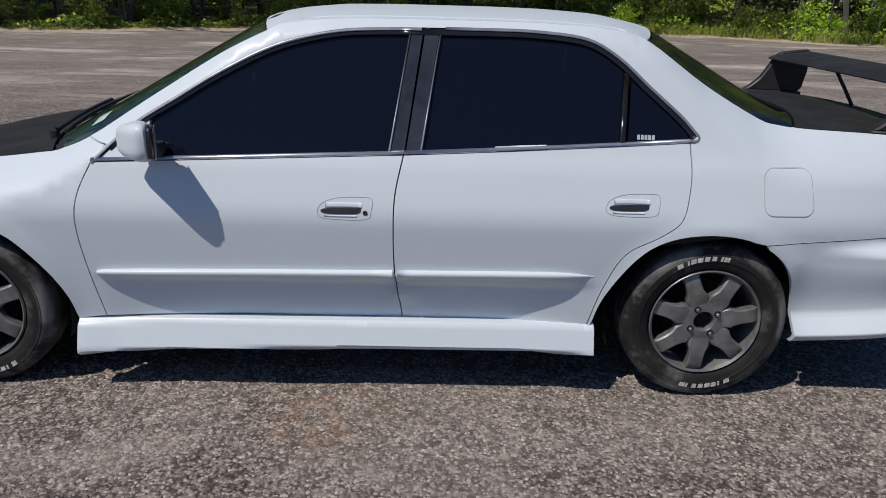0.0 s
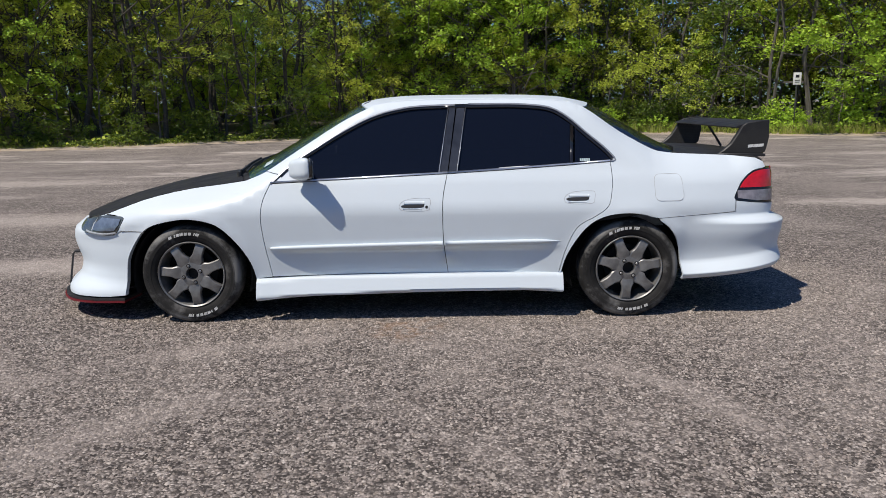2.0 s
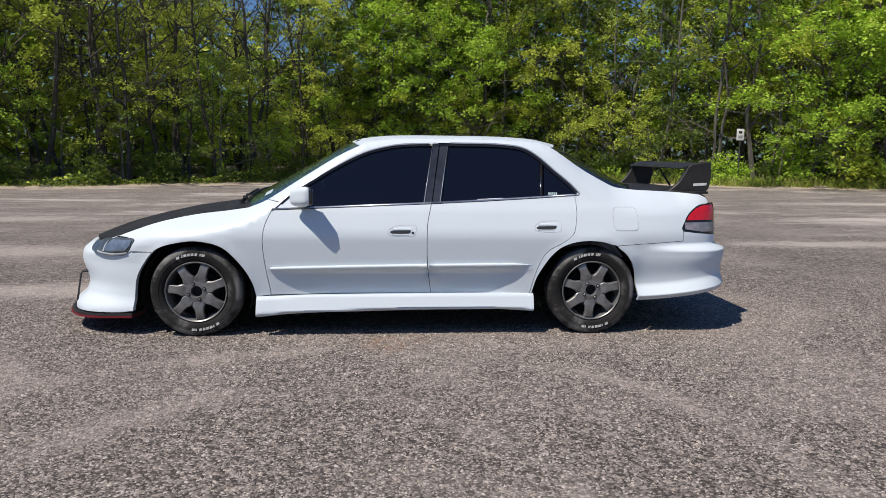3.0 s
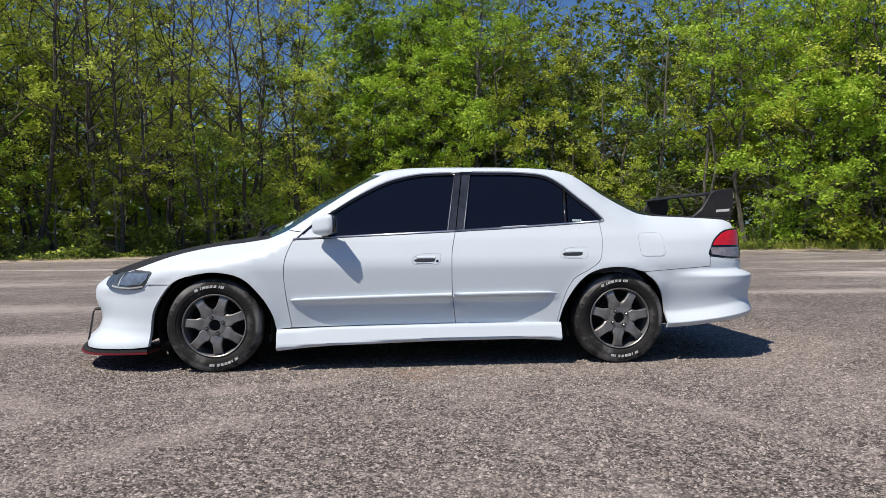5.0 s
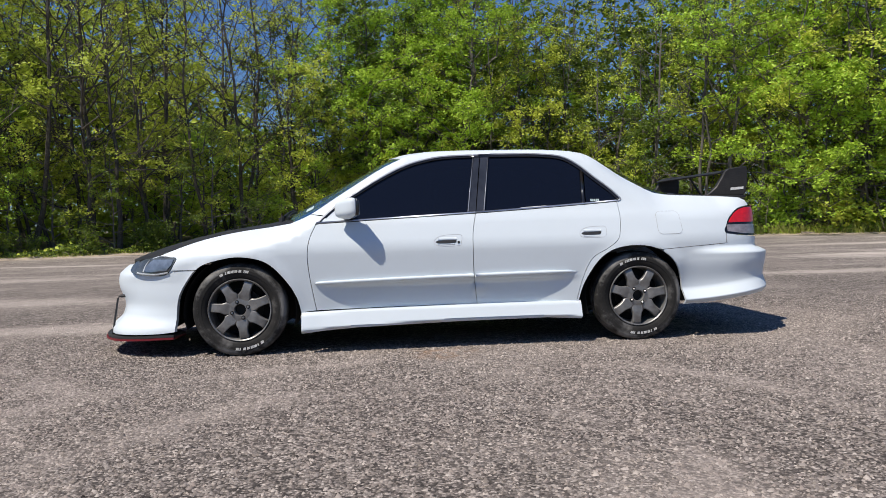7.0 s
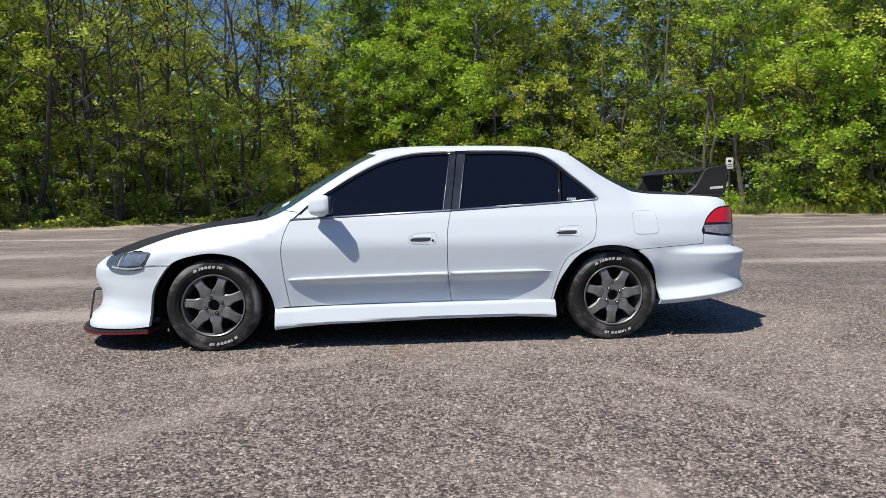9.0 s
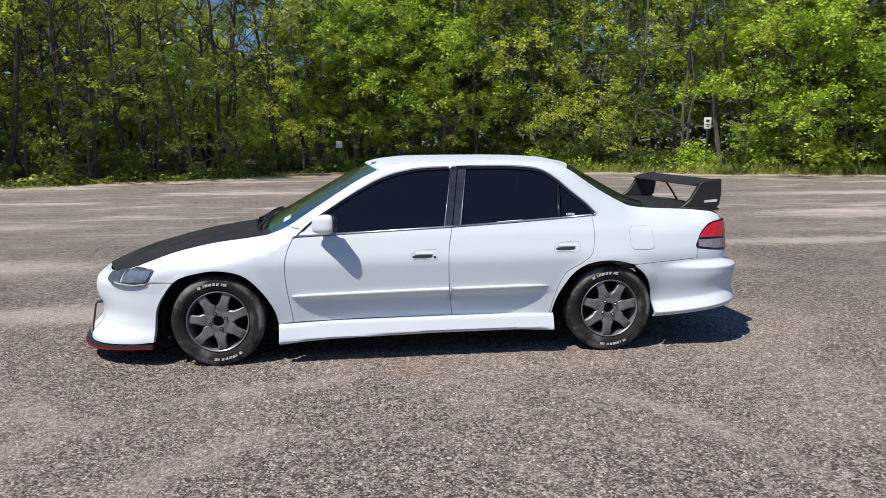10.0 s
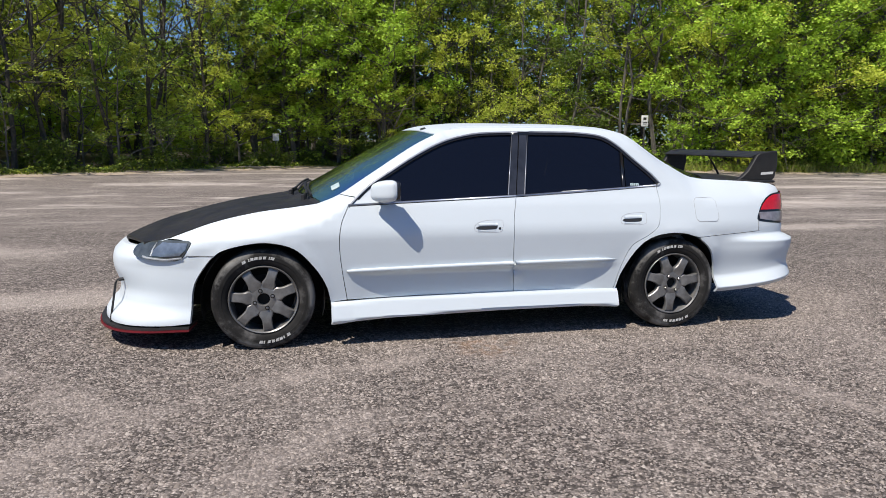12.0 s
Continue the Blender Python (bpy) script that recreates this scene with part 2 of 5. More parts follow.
def make_soil():
    m = Mat("forest_floor")
    n = m.noise(1.4, 8.0, 0.7)
    f = m.noise(17.0, 5.0, 0.7)
    col = m.ramp(n, (0.3, (0.035, 0.028, 0.02)), (0.5, (0.085, 0.07, 0.045)), (0.7, (0.10, 0.12, 0.04)))
    col = m.mix(m.ramp(f, (0.45, grey(0)), (0.75, grey(0.7))), col, (0.22, 0.185, 0.125))
    m.set(Base_Color=col, Roughness=0.95)
    return m.bump(f, 0.6, 0.03).m


PAINT, CARBON, TYRE, GROUND, CHIPS = make_paint(), make_carbon(), make_tyre(), make_ground(), make_chippings()
TINT = make_tint("window_tint", (0.007, 0.0095, 0.019), 0.04)
SCREEN = make_windscreen()
BLACK = make_plain("black_plastic", (0.022, 0.022, 0.023), 0.55, vary=0.3)
GLOSS = make_plain("gloss_black_trim", (0.012, 0.012, 0.014), 0.16, vary=0.2, coat=0.4)
PILLAR = make_plain("grey_pillar_trim", (0.036, 0.040, 0.052), 0.22, vary=0.35, scale=9.0)
WELL = make_plain("wheel_well_liner", (0.010, 0.010, 0.010), 0.9, vary=0.4)
CHROME = make_plain("bright_trim", (0.50, 0.53, 0.60), 0.32, metal=0.8, vary=0.12)
SEAM = make_plain("seam_grey", (0.38, 0.39, 0.41), 0.7, vary=0.2)
STRIP = make_plain("satin_strip", (0.27, 0.285, 0.32), 0.3, metal=0.35, vary=0.2)
ALLOY = make_plain("gunmetal_alloy", (0.20, 0.198, 0.195), 0.42, metal=0.45, vary=0.35, scale=16.0)
STEEL = make_plain("brake_steel", (0.030, 0.028, 0.027), 0.6, metal=0.6, vary=0.5, scale=30.0)
NUT = make_plain("lug_steel", (0.34, 0.34, 0.34), 0.3, metal=0.9, vary=0.3)
WHITE = make_plain("white_print", (0.72, 0.72, 0.70), 0.6, vary=0.15)
SIDEWALL = make_plain("worn_white_rubber", (0.50, 0.50, 0.485), 0.7, vary=0.45, scale=70.0)
PALE = make_plain("pale_sticker", (0.42, 0.52, 0.52), 0.5, vary=0.25)
RED = make_plain("red_lens", (0.55, 0.008, 0.012), 0.14, vary=0.18, scale=30.0, coat=0.8)
SMOKE = make_plain("smoked_lens", (0.075, 0.085, 0.085), 0.10, vary=0.5, scale=11.0, coat=1.0)
GREYLENS = make_plain("grey_lens", (0.22, 0.205, 0.225), 0.14, vary=0.35, scale=24.0, coat=0.8)
CLEAR = make_plain("clear_lens", (0.12, 0.15, 0.20), 0.12, vary=0.3, scale=24.0, coat=0.8)
LAMPSTRIP = make_plain("lamp_strip", (0.38, 0.40, 0.42), 0.2, vary=0.2, scale=30.0, coat=0.8)
REDTRIM = make_plain("red_trim", (0.15, 0.008, 0.014), 0.4, vary=0.25)
GREYPAINT = make_plain("grey_galvanised", (0.09, 0.09, 0.085), 0.5, metal=0.5, vary=0.2)
BARK, SOIL = make_bark(), make_soil()
DARKBARK = make_plain("dark_bark", (0.070, 0.061, 0.050), 0.9, vary=0.6, scale=12.0, bump=0.3)
LEAF_BRIGHT = make_leaf("leaf_bright", (0.17, 0.29, 0.033), (0.40, 0.59, 0.060), (0.61, 0.80, 0.105))
LEAF_YELLOW = make_leaf("leaf_young", (0.27, 0.31, 0.036), (0.52, 0.59, 0.075), (0.73, 0.77, 0.13))
LEAF_MID = make_leaf("leaf_dull", (0.23, 0.30, 0.038), (0.47, 0.56, 0.072), (0.69, 0.75, 0.13))
# deep green, darkened further to carry the shade inside the wood
LEAF_DEEP_SHADE = make_leaf("leaf_deep_shade", (0.04, 0.07, 0.014), (0.11, 0.17, 0.027), (0.22, 0.29, 0.042))
GRASS = make_leaf("grass_blade", (0.16, 0.21, 0.035), (0.32, 0.36, 0.07), (0.52, 0.47, 0.20))
SAND = make_plain("dry_sand", (0.40, 0.325, 0.25), 0.95, vary=0.35, scale=6.0, bump=0.4)
DRY = make_plain("dry_wood", (0.30, 0.25, 0.19), 0.85, vary=0.4, scale=14.0, bump=0.3)


# ---- mesh helpers ----
def mesh_ob(name, verts, faces, mat, parent=None, label="", smooth=False):
    me = bpy.data.meshes.new(name)
    me.from_pydata([tuple(v) for v in verts], [], [tuple(f) for f in faces])
    me.materials.append(mat)
    if smooth:
        me.polygons.foreach_set("use_smooth", [True] * len(me.polygons))
    ob = new(name, me)
    ob.parent = parent
    if label:
        tagged(ob, label)
    return ob


def part(name, bm, mat, parent, label="", smooth=True):
    me = bpy.data.meshes.new(name)
    bm.normal_update()
    bm.to_mesh(me)
    bm.free()
    me.materials.append(mat)
    if smooth:
        me.polygons.foreach_set("use_smooth", [True] * len(me.polygons))
        me.set_sharp_from_angle(angle=radians(38))
    ob = new(name, me)
    ob.parent = parent
    if label:
        tagged(ob, label)
    return ob


def bevelled(bm, width, segs=2):
    bmesh.ops.bevel(bm, geom=bm.edges[:], offset=width, segments=segs, affect="EDGES", profile=0.6, clamp_overlap=True)
    return bm


def box_bm(x0, x1, y0, y1, z0, z1, bevel=0.0):
    bm = bmesh.new()
    bmesh.ops.create_cube(bm, size=1.0, matrix=Matrix.LocRotScale(((x0 + x1) / 2, (y0 + y1) / 2, (z0 + z1) / 2), None, (x1 - x0, y1 - y0, z1 - z0)))
    return bevelled(bm, bevel) if bevel else bm


def tube_bm(pts, radii, sides=8, bm=None):
    bm = bm or bmesh.new()
    pts = [Vector(p) for p in pts]
    radii = radii if isinstance(radii, (list, tuple)) else [radii] * len(pts)
    rings = []
    for i, p in enumerate(pts):
        d = (pts[min(i + 1, len(pts) - 1)] - pts[max(i - 1, 0)]).normalized()
        a = d.orthogonal().normalized()
        b = d.cross(a)
        rings.append([bm.verts.new(p + (a * math.cos(2 * math.pi * k / sides) + b * math.sin(2 * math.pi * k / sides)) * radii[i]) for k in range(sides)])
    for r, s in zip(rings, rings[1:]):
        for k in range(sides):
            bm.faces.new((r[k], r[(k + 1) % sides], s[(k + 1) % sides], s[k]))
    bm.faces.new(rings[0][::-1])
    bm.faces.new(rings[-1])
    return bm


def spline(pts, n=6, closed=False):
    """Points along a smooth curve through pts."""
    pts = [np.array(p, float) for p in pts]
    m, out = len(pts), []
    for i in range(m if closed else m - 1):
        p1, p2 = pts[i], pts[(i + 1) % m]
        p0 = pts[i - 1] if closed or i else 2 * p1 - p2
        p3 = pts[(i + 2) % m] if closed or i + 2 < m else 2 * p2 - p1
        for k in range(n):
            t = k / n
            out.append(0.5 * (2 * p1 + (p2 - p0) * t + (2 * p0 - 5 * p1 + 4 * p2 - p3) * t * t + (3 * p1 - p0 - 3 * p2 + p3) * t**3))
    if not closed:
        out.append(pts[-1])
    return [tuple(float(v) for v in p) for p in out]


def shrink(poly, d):
    """The polygon with its edges moved inwards by d."""
    p = np.array(poly, float)
    keep = [i for i in range(len(p)) if np.hypot(*(p[i] - p[i - 1])) > 1e-4]
    p = p[keep]
    area = 0.5 * np.sum(p[:, 0] * np.roll(p[:, 1], -1) - np.roll(p[:, 0], -1) * p[:, 1])
    e = np.roll(p, -1, 0) - p
    e /= np.hypot(*e.T)[:, None]
    nrm = np.stack([-e[:, 1], e[:, 0]], 1) * (1 if area > 0 else -1)
    a = np.roll(nrm, 1, 0)
    mid = a + nrm
    mid /= np.maximum(0.35, (mid**2).sum(1) / 2)[:, None]
    return [tuple(q) for q in p + mid * d]


def normal_at(f, p, q, off):
    h = 0.004
    a = np.subtract(f(p + h, q, off), f(p - h, q, off))
    b = np.subtract(f(p, q + h, off), f(p, q - h, off))
    n = np.cross(a, b)
    return n / max(1e-9, np.linalg.norm(n))


def mesh_outline(poly, step):
    """Fills an outline with even triangles: points, triangles and the edges of the rim."""
    ring = []
    for (p0, q0), (p1, q1) in zip(poly, poly[1:] + poly[:1]):
        n = max(1, int(math.ceil(math.hypot(p1 - p0, q1 - q0) / step)))
        ring += [(p0 + (p1 - p0) * k / n, q0 + (q1 - q0) * k / n) for k in range(n)]
    r = np.array(ring)
    nxt = np.roll(r, -1, 0)
    lo, hi = r.min(0), r.max(0)
    inside = []
    for j in range(int((hi[1] - lo[1]) / step) + 1):
        for i in range(int((hi[0] - lo[0]) / step) + 1):
            c = lo + step * np.array([i + (0.5 if j % 2 else 0.25), j + 0.5])
            hit = (r[:, 1] > c[1]) != (nxt[:, 1] > c[1])
            with np.errstate(divide="ignore", invalid="ignore"):
                cross = (nxt[:, 0] - r[:, 0]) * (c[1] - r[:, 1]) / (nxt[:, 1] - r[:, 1]) + r[:, 0]
            if np.count_nonzero(hit & (c[0] < cross)) % 2 and np.min(np.hypot(*(r - c).T)) > step * 0.45:
                inside.append(tuple(c))
    pts = [Vector(p) for p in ring + inside]
    out, edges, tris, *_ = geometry.delaunay_2d_cdt(pts, [], [list(range(len(ring)))], 1, 1e-7)
    count = {}
    for t in tris:
        for a, b in zip(t, list(t[1:]) + [t[0]]):
            key = (min(a, b), max(a, b))
            count[key] = count.get(key, 0) + 1
    return [tuple(v) for v in out], [list(t) for t in tris], [k for k, n in count.items() if n == 1]


def panel(name, poly, f, mat, parent, label="", step=0.05, gap=0.0022, flange=0.022, off=0.0, flip=1, snap=None):
    """A sheet panel: the outline poly on the surface f(p, q, off), with its edges folded inwards."""
    poly = shrink(poly, gap) if gap else poly
    if snap is not None:
        poly = [(snap, q) if abs(p - snap) < 0.008 else (p, q) for p, q in poly]
    flat, faces, rim = mesh_outline(poly, step)
    verts = [np.array(f(p, q, off)) for p, q in flat]
    norms = [normal_at(f, p, q, off) * flip for p, q in flat]
    fixed = []
    for fc in faces:
        a, b, c = (verts[i] for i in fc[:3])
        fixed.append(fc if np.dot(np.cross(b - a, c - a), norms[fc[0]]) > 0 else fc[::-1])
    if flange:
        for i, j in rim:
            base = len(verts)
            back = [np.array(f(*flat[i], off + flange)), np.array(f(*flat[j], off + flange))]
            verts += [verts[i], verts[j], back[1], back[0]]
            n = np.cross(verts[base + 1] - verts[base], back[0] - verts[base])
            n = n / max(1e-9, np.linalg.norm(n))
            norms += [n] * 4
            fixed.append([base, base + 1, base + 2, base + 3])
    ob = mesh_ob(name, verts, fixed, mat, parent, label, True)
    ob.data.normals_split_custom_set_from_vertices([tuple(n) for n in norms])
    return ob


def ribbon(name, pts, width, f, mat, parent, label="", proud=0.004, closed=False, off=0.0, point=None):
    """A moulding of that width along a curve on the surface f, standing proud of it; point: the end (0 or -1) that runs out thin."""
    p = np.array(pts, float)
    t = np.roll(p, -1, 0) - np.roll(p, 1, 0)
    if not closed:
        t[0], t[-1] = p[1] - p[0], p[-1] - p[-2]
    t /= np.maximum(1e-9, np.hypot(*t.T))[:, None]
    n = np.stack([-t[:, 1], t[:, 0]], 1)
    prof = ((-0.5, 0.002), (-0.42, -proud * 0.8), (-0.15, -proud), (0.15, -proud), (0.42, -proud * 0.8), (0.5, 0.002))
    verts, faces, k = [], [], len(prof)
    for i, (q, m) in enumerate(zip(p, n)):
        k_end = 1.0 if point is None else step01((i if point == 0 else len(p) - 1 - i) / 9.0 + 0.12)
        verts += [f(*(q + m * width * a * k_end), off + (b * k_end if b < 0 else b)) for a, b in prof]
    count = len(p)
    for i in range(count if closed else count - 1):
        for j in range(k - 1):
            a, b = i * k + j, ((i + 1) % count) * k + j
            faces.append((a, a + 1, b + 1, b))
    if not closed:
        faces += [tuple(range(k)), tuple(range((count - 1) * k, count * k))[::-1]]
    return mesh_ob(name, verts, faces, mat, parent, label, True)


def lathe(profile, segs=64, closed=False):
    """A surface turned about the y axis from (radius, outward) pairs; outward is -y."""
    bm = bmesh.new()
    rings = []
    for r, w in profile:
        rings.append([bm.verts.new((r * math.cos(2 * math.pi * k / segs), -w, r * math.sin(2 * math.pi * k / segs))) for k in range(segs)])
    pairs = list(zip(rings, rings[1:])) + ([(rings[-1], rings[0])] if closed else [])
    for a, b in pairs:
        for k in range(segs):
            bm.faces.new((a[k], a[(k + 1) % segs], b[(k + 1) % segs], b[k]))
    bmesh.ops.recalc_face_normals(bm, faces=bm.faces[:])
    return bm


def disc(r, w, segs=40):
    bm = bmesh.new()
    bmesh.ops.create_circle(bm, cap_ends=True, segments=segs, radius=r, matrix=pose(0, -w, 0, 90))
    return bm


def prism(poly, y0, y1, bevel=0.0):
    """An outline in x and z, thick from y0 to y1."""
    bm = bmesh.new()
    a = [bm.verts.new((x, y0, z)) for x, z in poly]
    b = [bm.verts.new((x, y1, z)) for x, z in poly]
    bm.faces.new(a), bm.faces.new(b[::-1])
    for i in range(len(a)):
        j = (i + 1) % len(a)
        bm.faces.new((a[i], b[i], b[j], a[j]))
    bmesh.ops.recalc_face_normals(bm, faces=bm.faces[:])
    return bevelled(bm, bevel, 1) if bevel else bm


# ---- the ground and the edge of the wood ----
def edge_y(x):
    """Where the paving ends and the wood begins."""
    return float(np.interp(x, (-60, -14, -10, -7, -4, 0, 6, 9, 12, 15, 20, 26, 70), (15, 18.8, 20.4, 22.4, 24.8, 27.6, 27.8, 26, 24.3, 22.2, 20.6, 20.0, 17))) + 0.35 * math.sin(x * 1.3) + 0.2 * math.sin(x * 3.1)


def build_ground():
    xs = sorted(set([-900, -400, -180, -100] + [round(-60 + 4.0 * k, 2) for k in range(34)] + [120, 220, 450, 900]))
    ys = [-900, -300, -120, -60, -30, -12, -4, 0, 4, 12, 20, 30, 60, 120, 300, 900]
    verts = [(x, y, 0.0) for y in ys for x in xs]
    w = len(xs)
    faces = [(j * w + i, j * w + i + 1, (j + 1) * w + i + 1, (j + 1) * w + i) for j in range(len(ys) - 1) for i in range(w - 1)]
    return tagged(mesh_ob("ground", verts, faces, GROUND), "worn grey chip-seal paving of an empty lot", "ground", kind="structure")


def build_chippings():
    """Loose and bedded chippings where the paving lies nearest: faceted stones about a centimetre across."""
    g = np.random.default_rng(17)
    n = 150000
    y = g.uniform(-3.9, 1.6, n)
    x = g.uniform(-5.2, 5.6, n)
    half = np.interp(y, (-3.9, -0.9, 1.6), (2.4, 4.3, 5.4))
    keep = (np.abs(x - np.interp(y, (-3.9, 1.6), (-0.2, 0.3))) < half) & (g.uniform(0, 1, n) < np.interp(y, (-3.9, -0.6, 1.6), (1.0, 1.0, 0.25)))
    keep &= ~((np.abs(y) < 0.65) & (np.abs(x) < 2.1))
    x, y = x[keep], y[keep]
    n = len(x)
    r = g.uniform(0.0045, 0.0095, n) * np.where(g.uniform(0, 1, n) < 0.06, 1.5, 1.0)
    turn = g.uniform(0, 6.28, n)
    ang = turn[:, None] + np.arange(5)[None] * 1.2566 + g.uniform(-0.35, 0.35, (n, 5))
    rad = r[:, None] * g.uniform(0.7, 1.25, (n, 5))
    base = np.stack([x[:, None] + np.cos(ang) * rad, y[:, None] + np.sin(ang) * rad, np.full((n, 5), -0.001)], 2)
    apex = np.stack([x + g.normal(0, 0.35, n) * r, y + g.normal(0, 0.35, n) * r, r * g.uniform(0.45, 1.05, n)], 1)
    pts = np.concatenate([base, apex[:, None]], 1).reshape(-1, 3)
    tri = np.array([(k, (k + 1) % 5, 5) for k in range(5)]).reshape(-1)
    idx = (np.arange(n)[:, None] * 6 + tri[None]).reshape(-1)
    me = bpy.data.meshes.new("chippings")
    me.vertices.add(len(pts))
    me.vertices.foreach_set("co", pts.reshape(-1))
    me.loops.add(len(idx))
    me.loops.foreach_set("vertex_index", idx)
    me.polygons.add(len(idx) // 3)
    me.polygons.foreach_set("loop_start", np.arange(0, len(idx), 3))
    me.update(calc_edges=True)
    me.materials.append(CHIPS)
    return tagged(new("chippings", me), "grey and tan stone chippings bedded in the paving", "gravel", kind="stuff")


def build_soil():
    rng = random.Random(5)
    xs = [-60 + 0.6 * k for k in range(218)]
    rows = [(-0.25, 0.002), (0.0, 0.03), (0.4, 0.07), (1.0, 0.12), (2.0, 0.18), (4.0, 0.25), (9.0, 0.4), (24.0, 0.6), (60.0, 0.8)]
    verts = [(x, edge_y(x) + d + (rng.uniform(-0.12, 0.12) if d < 0.5 else 0), h + (rng.uniform(-0.02, 0.05) if d > 0 else 0)) for d, h in rows for x in xs]
    w = len(xs)
    faces = [(j * w + i, j * w + i + 1, (j + 1) * w + i + 1, (j + 1) * w + i) for j in range(len(rows) - 1) for i in range(w - 1)]
    return tagged(mesh_ob("forest_floor", verts, faces, SOIL, smooth=True), "dark leaf-littered soil under the trees", "ground", kind="structure")


def leaf_mesh(name, centres, sizes, rng, mat, parent, label="", up=0.5, facing=None):
    """Many small leaves, each a folded diamond of its own."""
    n = len(centres)
    c = np.asarray(centres)
    d = rng.normal(size=(n, 3))
    d[:, 2] *= 0.45
    d /= np.linalg.norm(d, axis=1)[:, None]
    nrm = rng.normal(size=(n, 3)) * 0.8 + (-0.42, -0.62, up * 1.7)  # leaves turn to the light
    if facing is not None:
        nrm += facing * 0.7
    s = np.cross(d, nrm)
    s /= np.linalg.norm(s, axis=1)[:, None]
    sz = np.asarray(sizes)[:, None]
    fold = np.cross(s, d) * sz * 0.12
    pts = np.stack([c - d * sz * 0.5, c + s * sz * 0.32 + fold, c + d * sz * 0.5, c - s * sz * 0.32 + fold], 1).reshape(-1, 3)
    idx = np.arange(n)[:, None] * 4 + np.array([0, 1, 2, 3])
    return mesh_ob(name, pts.tolist(), idx.tolist(), mat, parent, label)


def grow(rng, height, spread, limbs, lean=0.05, r0=0.12, first=0.25, twigs=0, rise_by=0.7):
    """Trunk and limbs as tapered tubes; gives the mesh and the places that carry leaves, each with its reach."""
    bm = bmesh.new()
    a = rng.uniform(0, 6.28)
    trunk = [Vector((0, 0, -0.15))]
    steps = 10
    wander = Vector((0, 0, 0))
    for k in range(1, steps + 1):
        z = height * k / steps
        wander += Vector((rng.normal(0, 0.012), rng.normal(0, 0.012), 0)) * height
        trunk.append(Vector((lean * z * math.cos(a), lean * z * math.sin(a), z)) + wander)
    tube_bm(trunk, [r0 * (1.25 if k == 0 else 1 - 0.9 * k / steps) for k in range(steps + 1)], 6, bm)
    ends = []
    for i in range(limbs):
        f = min(first + (1 - first) * (i + rng.uniform(0, 1)) / limbs, 0.97)
        k = f * steps
        base = trunk[int(k)].lerp(trunk[min(int(k) + 1, steps)], k - int(k))
        ang = i * 2.4 + rng.uniform(-0.6, 0.6)
        reach = spread * (1.15 - 0.7 * f) * rng.uniform(0.5, 1.2)
        rise = reach * rise_by * rng.uniform(0.3, 1.6)
        pts = [base]
        for s in (0.33, 0.66, 1.0):
            pts.append(base + Vector((math.cos(ang) * reach * s, math.sin(ang) * reach * s, rise * s**1.5)) + Vector(rng.normal(0, 0.07 * reach, 3)))
        rr = r0 * (1 - 0.8 * f) * 0.5 + 0.009
        tube_bm(pts, [rr, rr * 0.75, rr * 0.5, rr * 0.22], 4, bm)
        ends += [(pts[3], reach), (pts[2], reach * 0.9)]
        for s in range(3):
            q = pts[1].lerp(pts[3], rng.uniform(0.1, 0.9))
            turn = ang + rng.uniform(-1.2, 1.2)
            way = Vector((math.cos(turn), math.sin(turn), rng.uniform(0.1, 1.2) * (1 if twigs else 0.6))) * reach * rng.uniform(0.35, 0.7)
            mid = q + way * 0.5 + Vector(rng.normal(0, 0.06 * reach, 3))
            tube_bm([q, mid, q + way], [rr * 0.45, rr * 0.32, rr * 0.12], 3, bm)
            ends.append((q + way, reach * 0.7))
            for _ in range(twigs):
                o = q.lerp(q + way, rng.uniform(0.2, 1.0))
                turn = rng.uniform(0, 6.28)
                fork = Vector((math.cos(turn), math.sin(turn), rng.uniform(0.3, 1.6))) * reach * rng.uniform(0.12, 0.3)
                tube_bm([o, o + fork], [rr * 0.2, rr * 0.08], 3, bm)
    return bm, ends


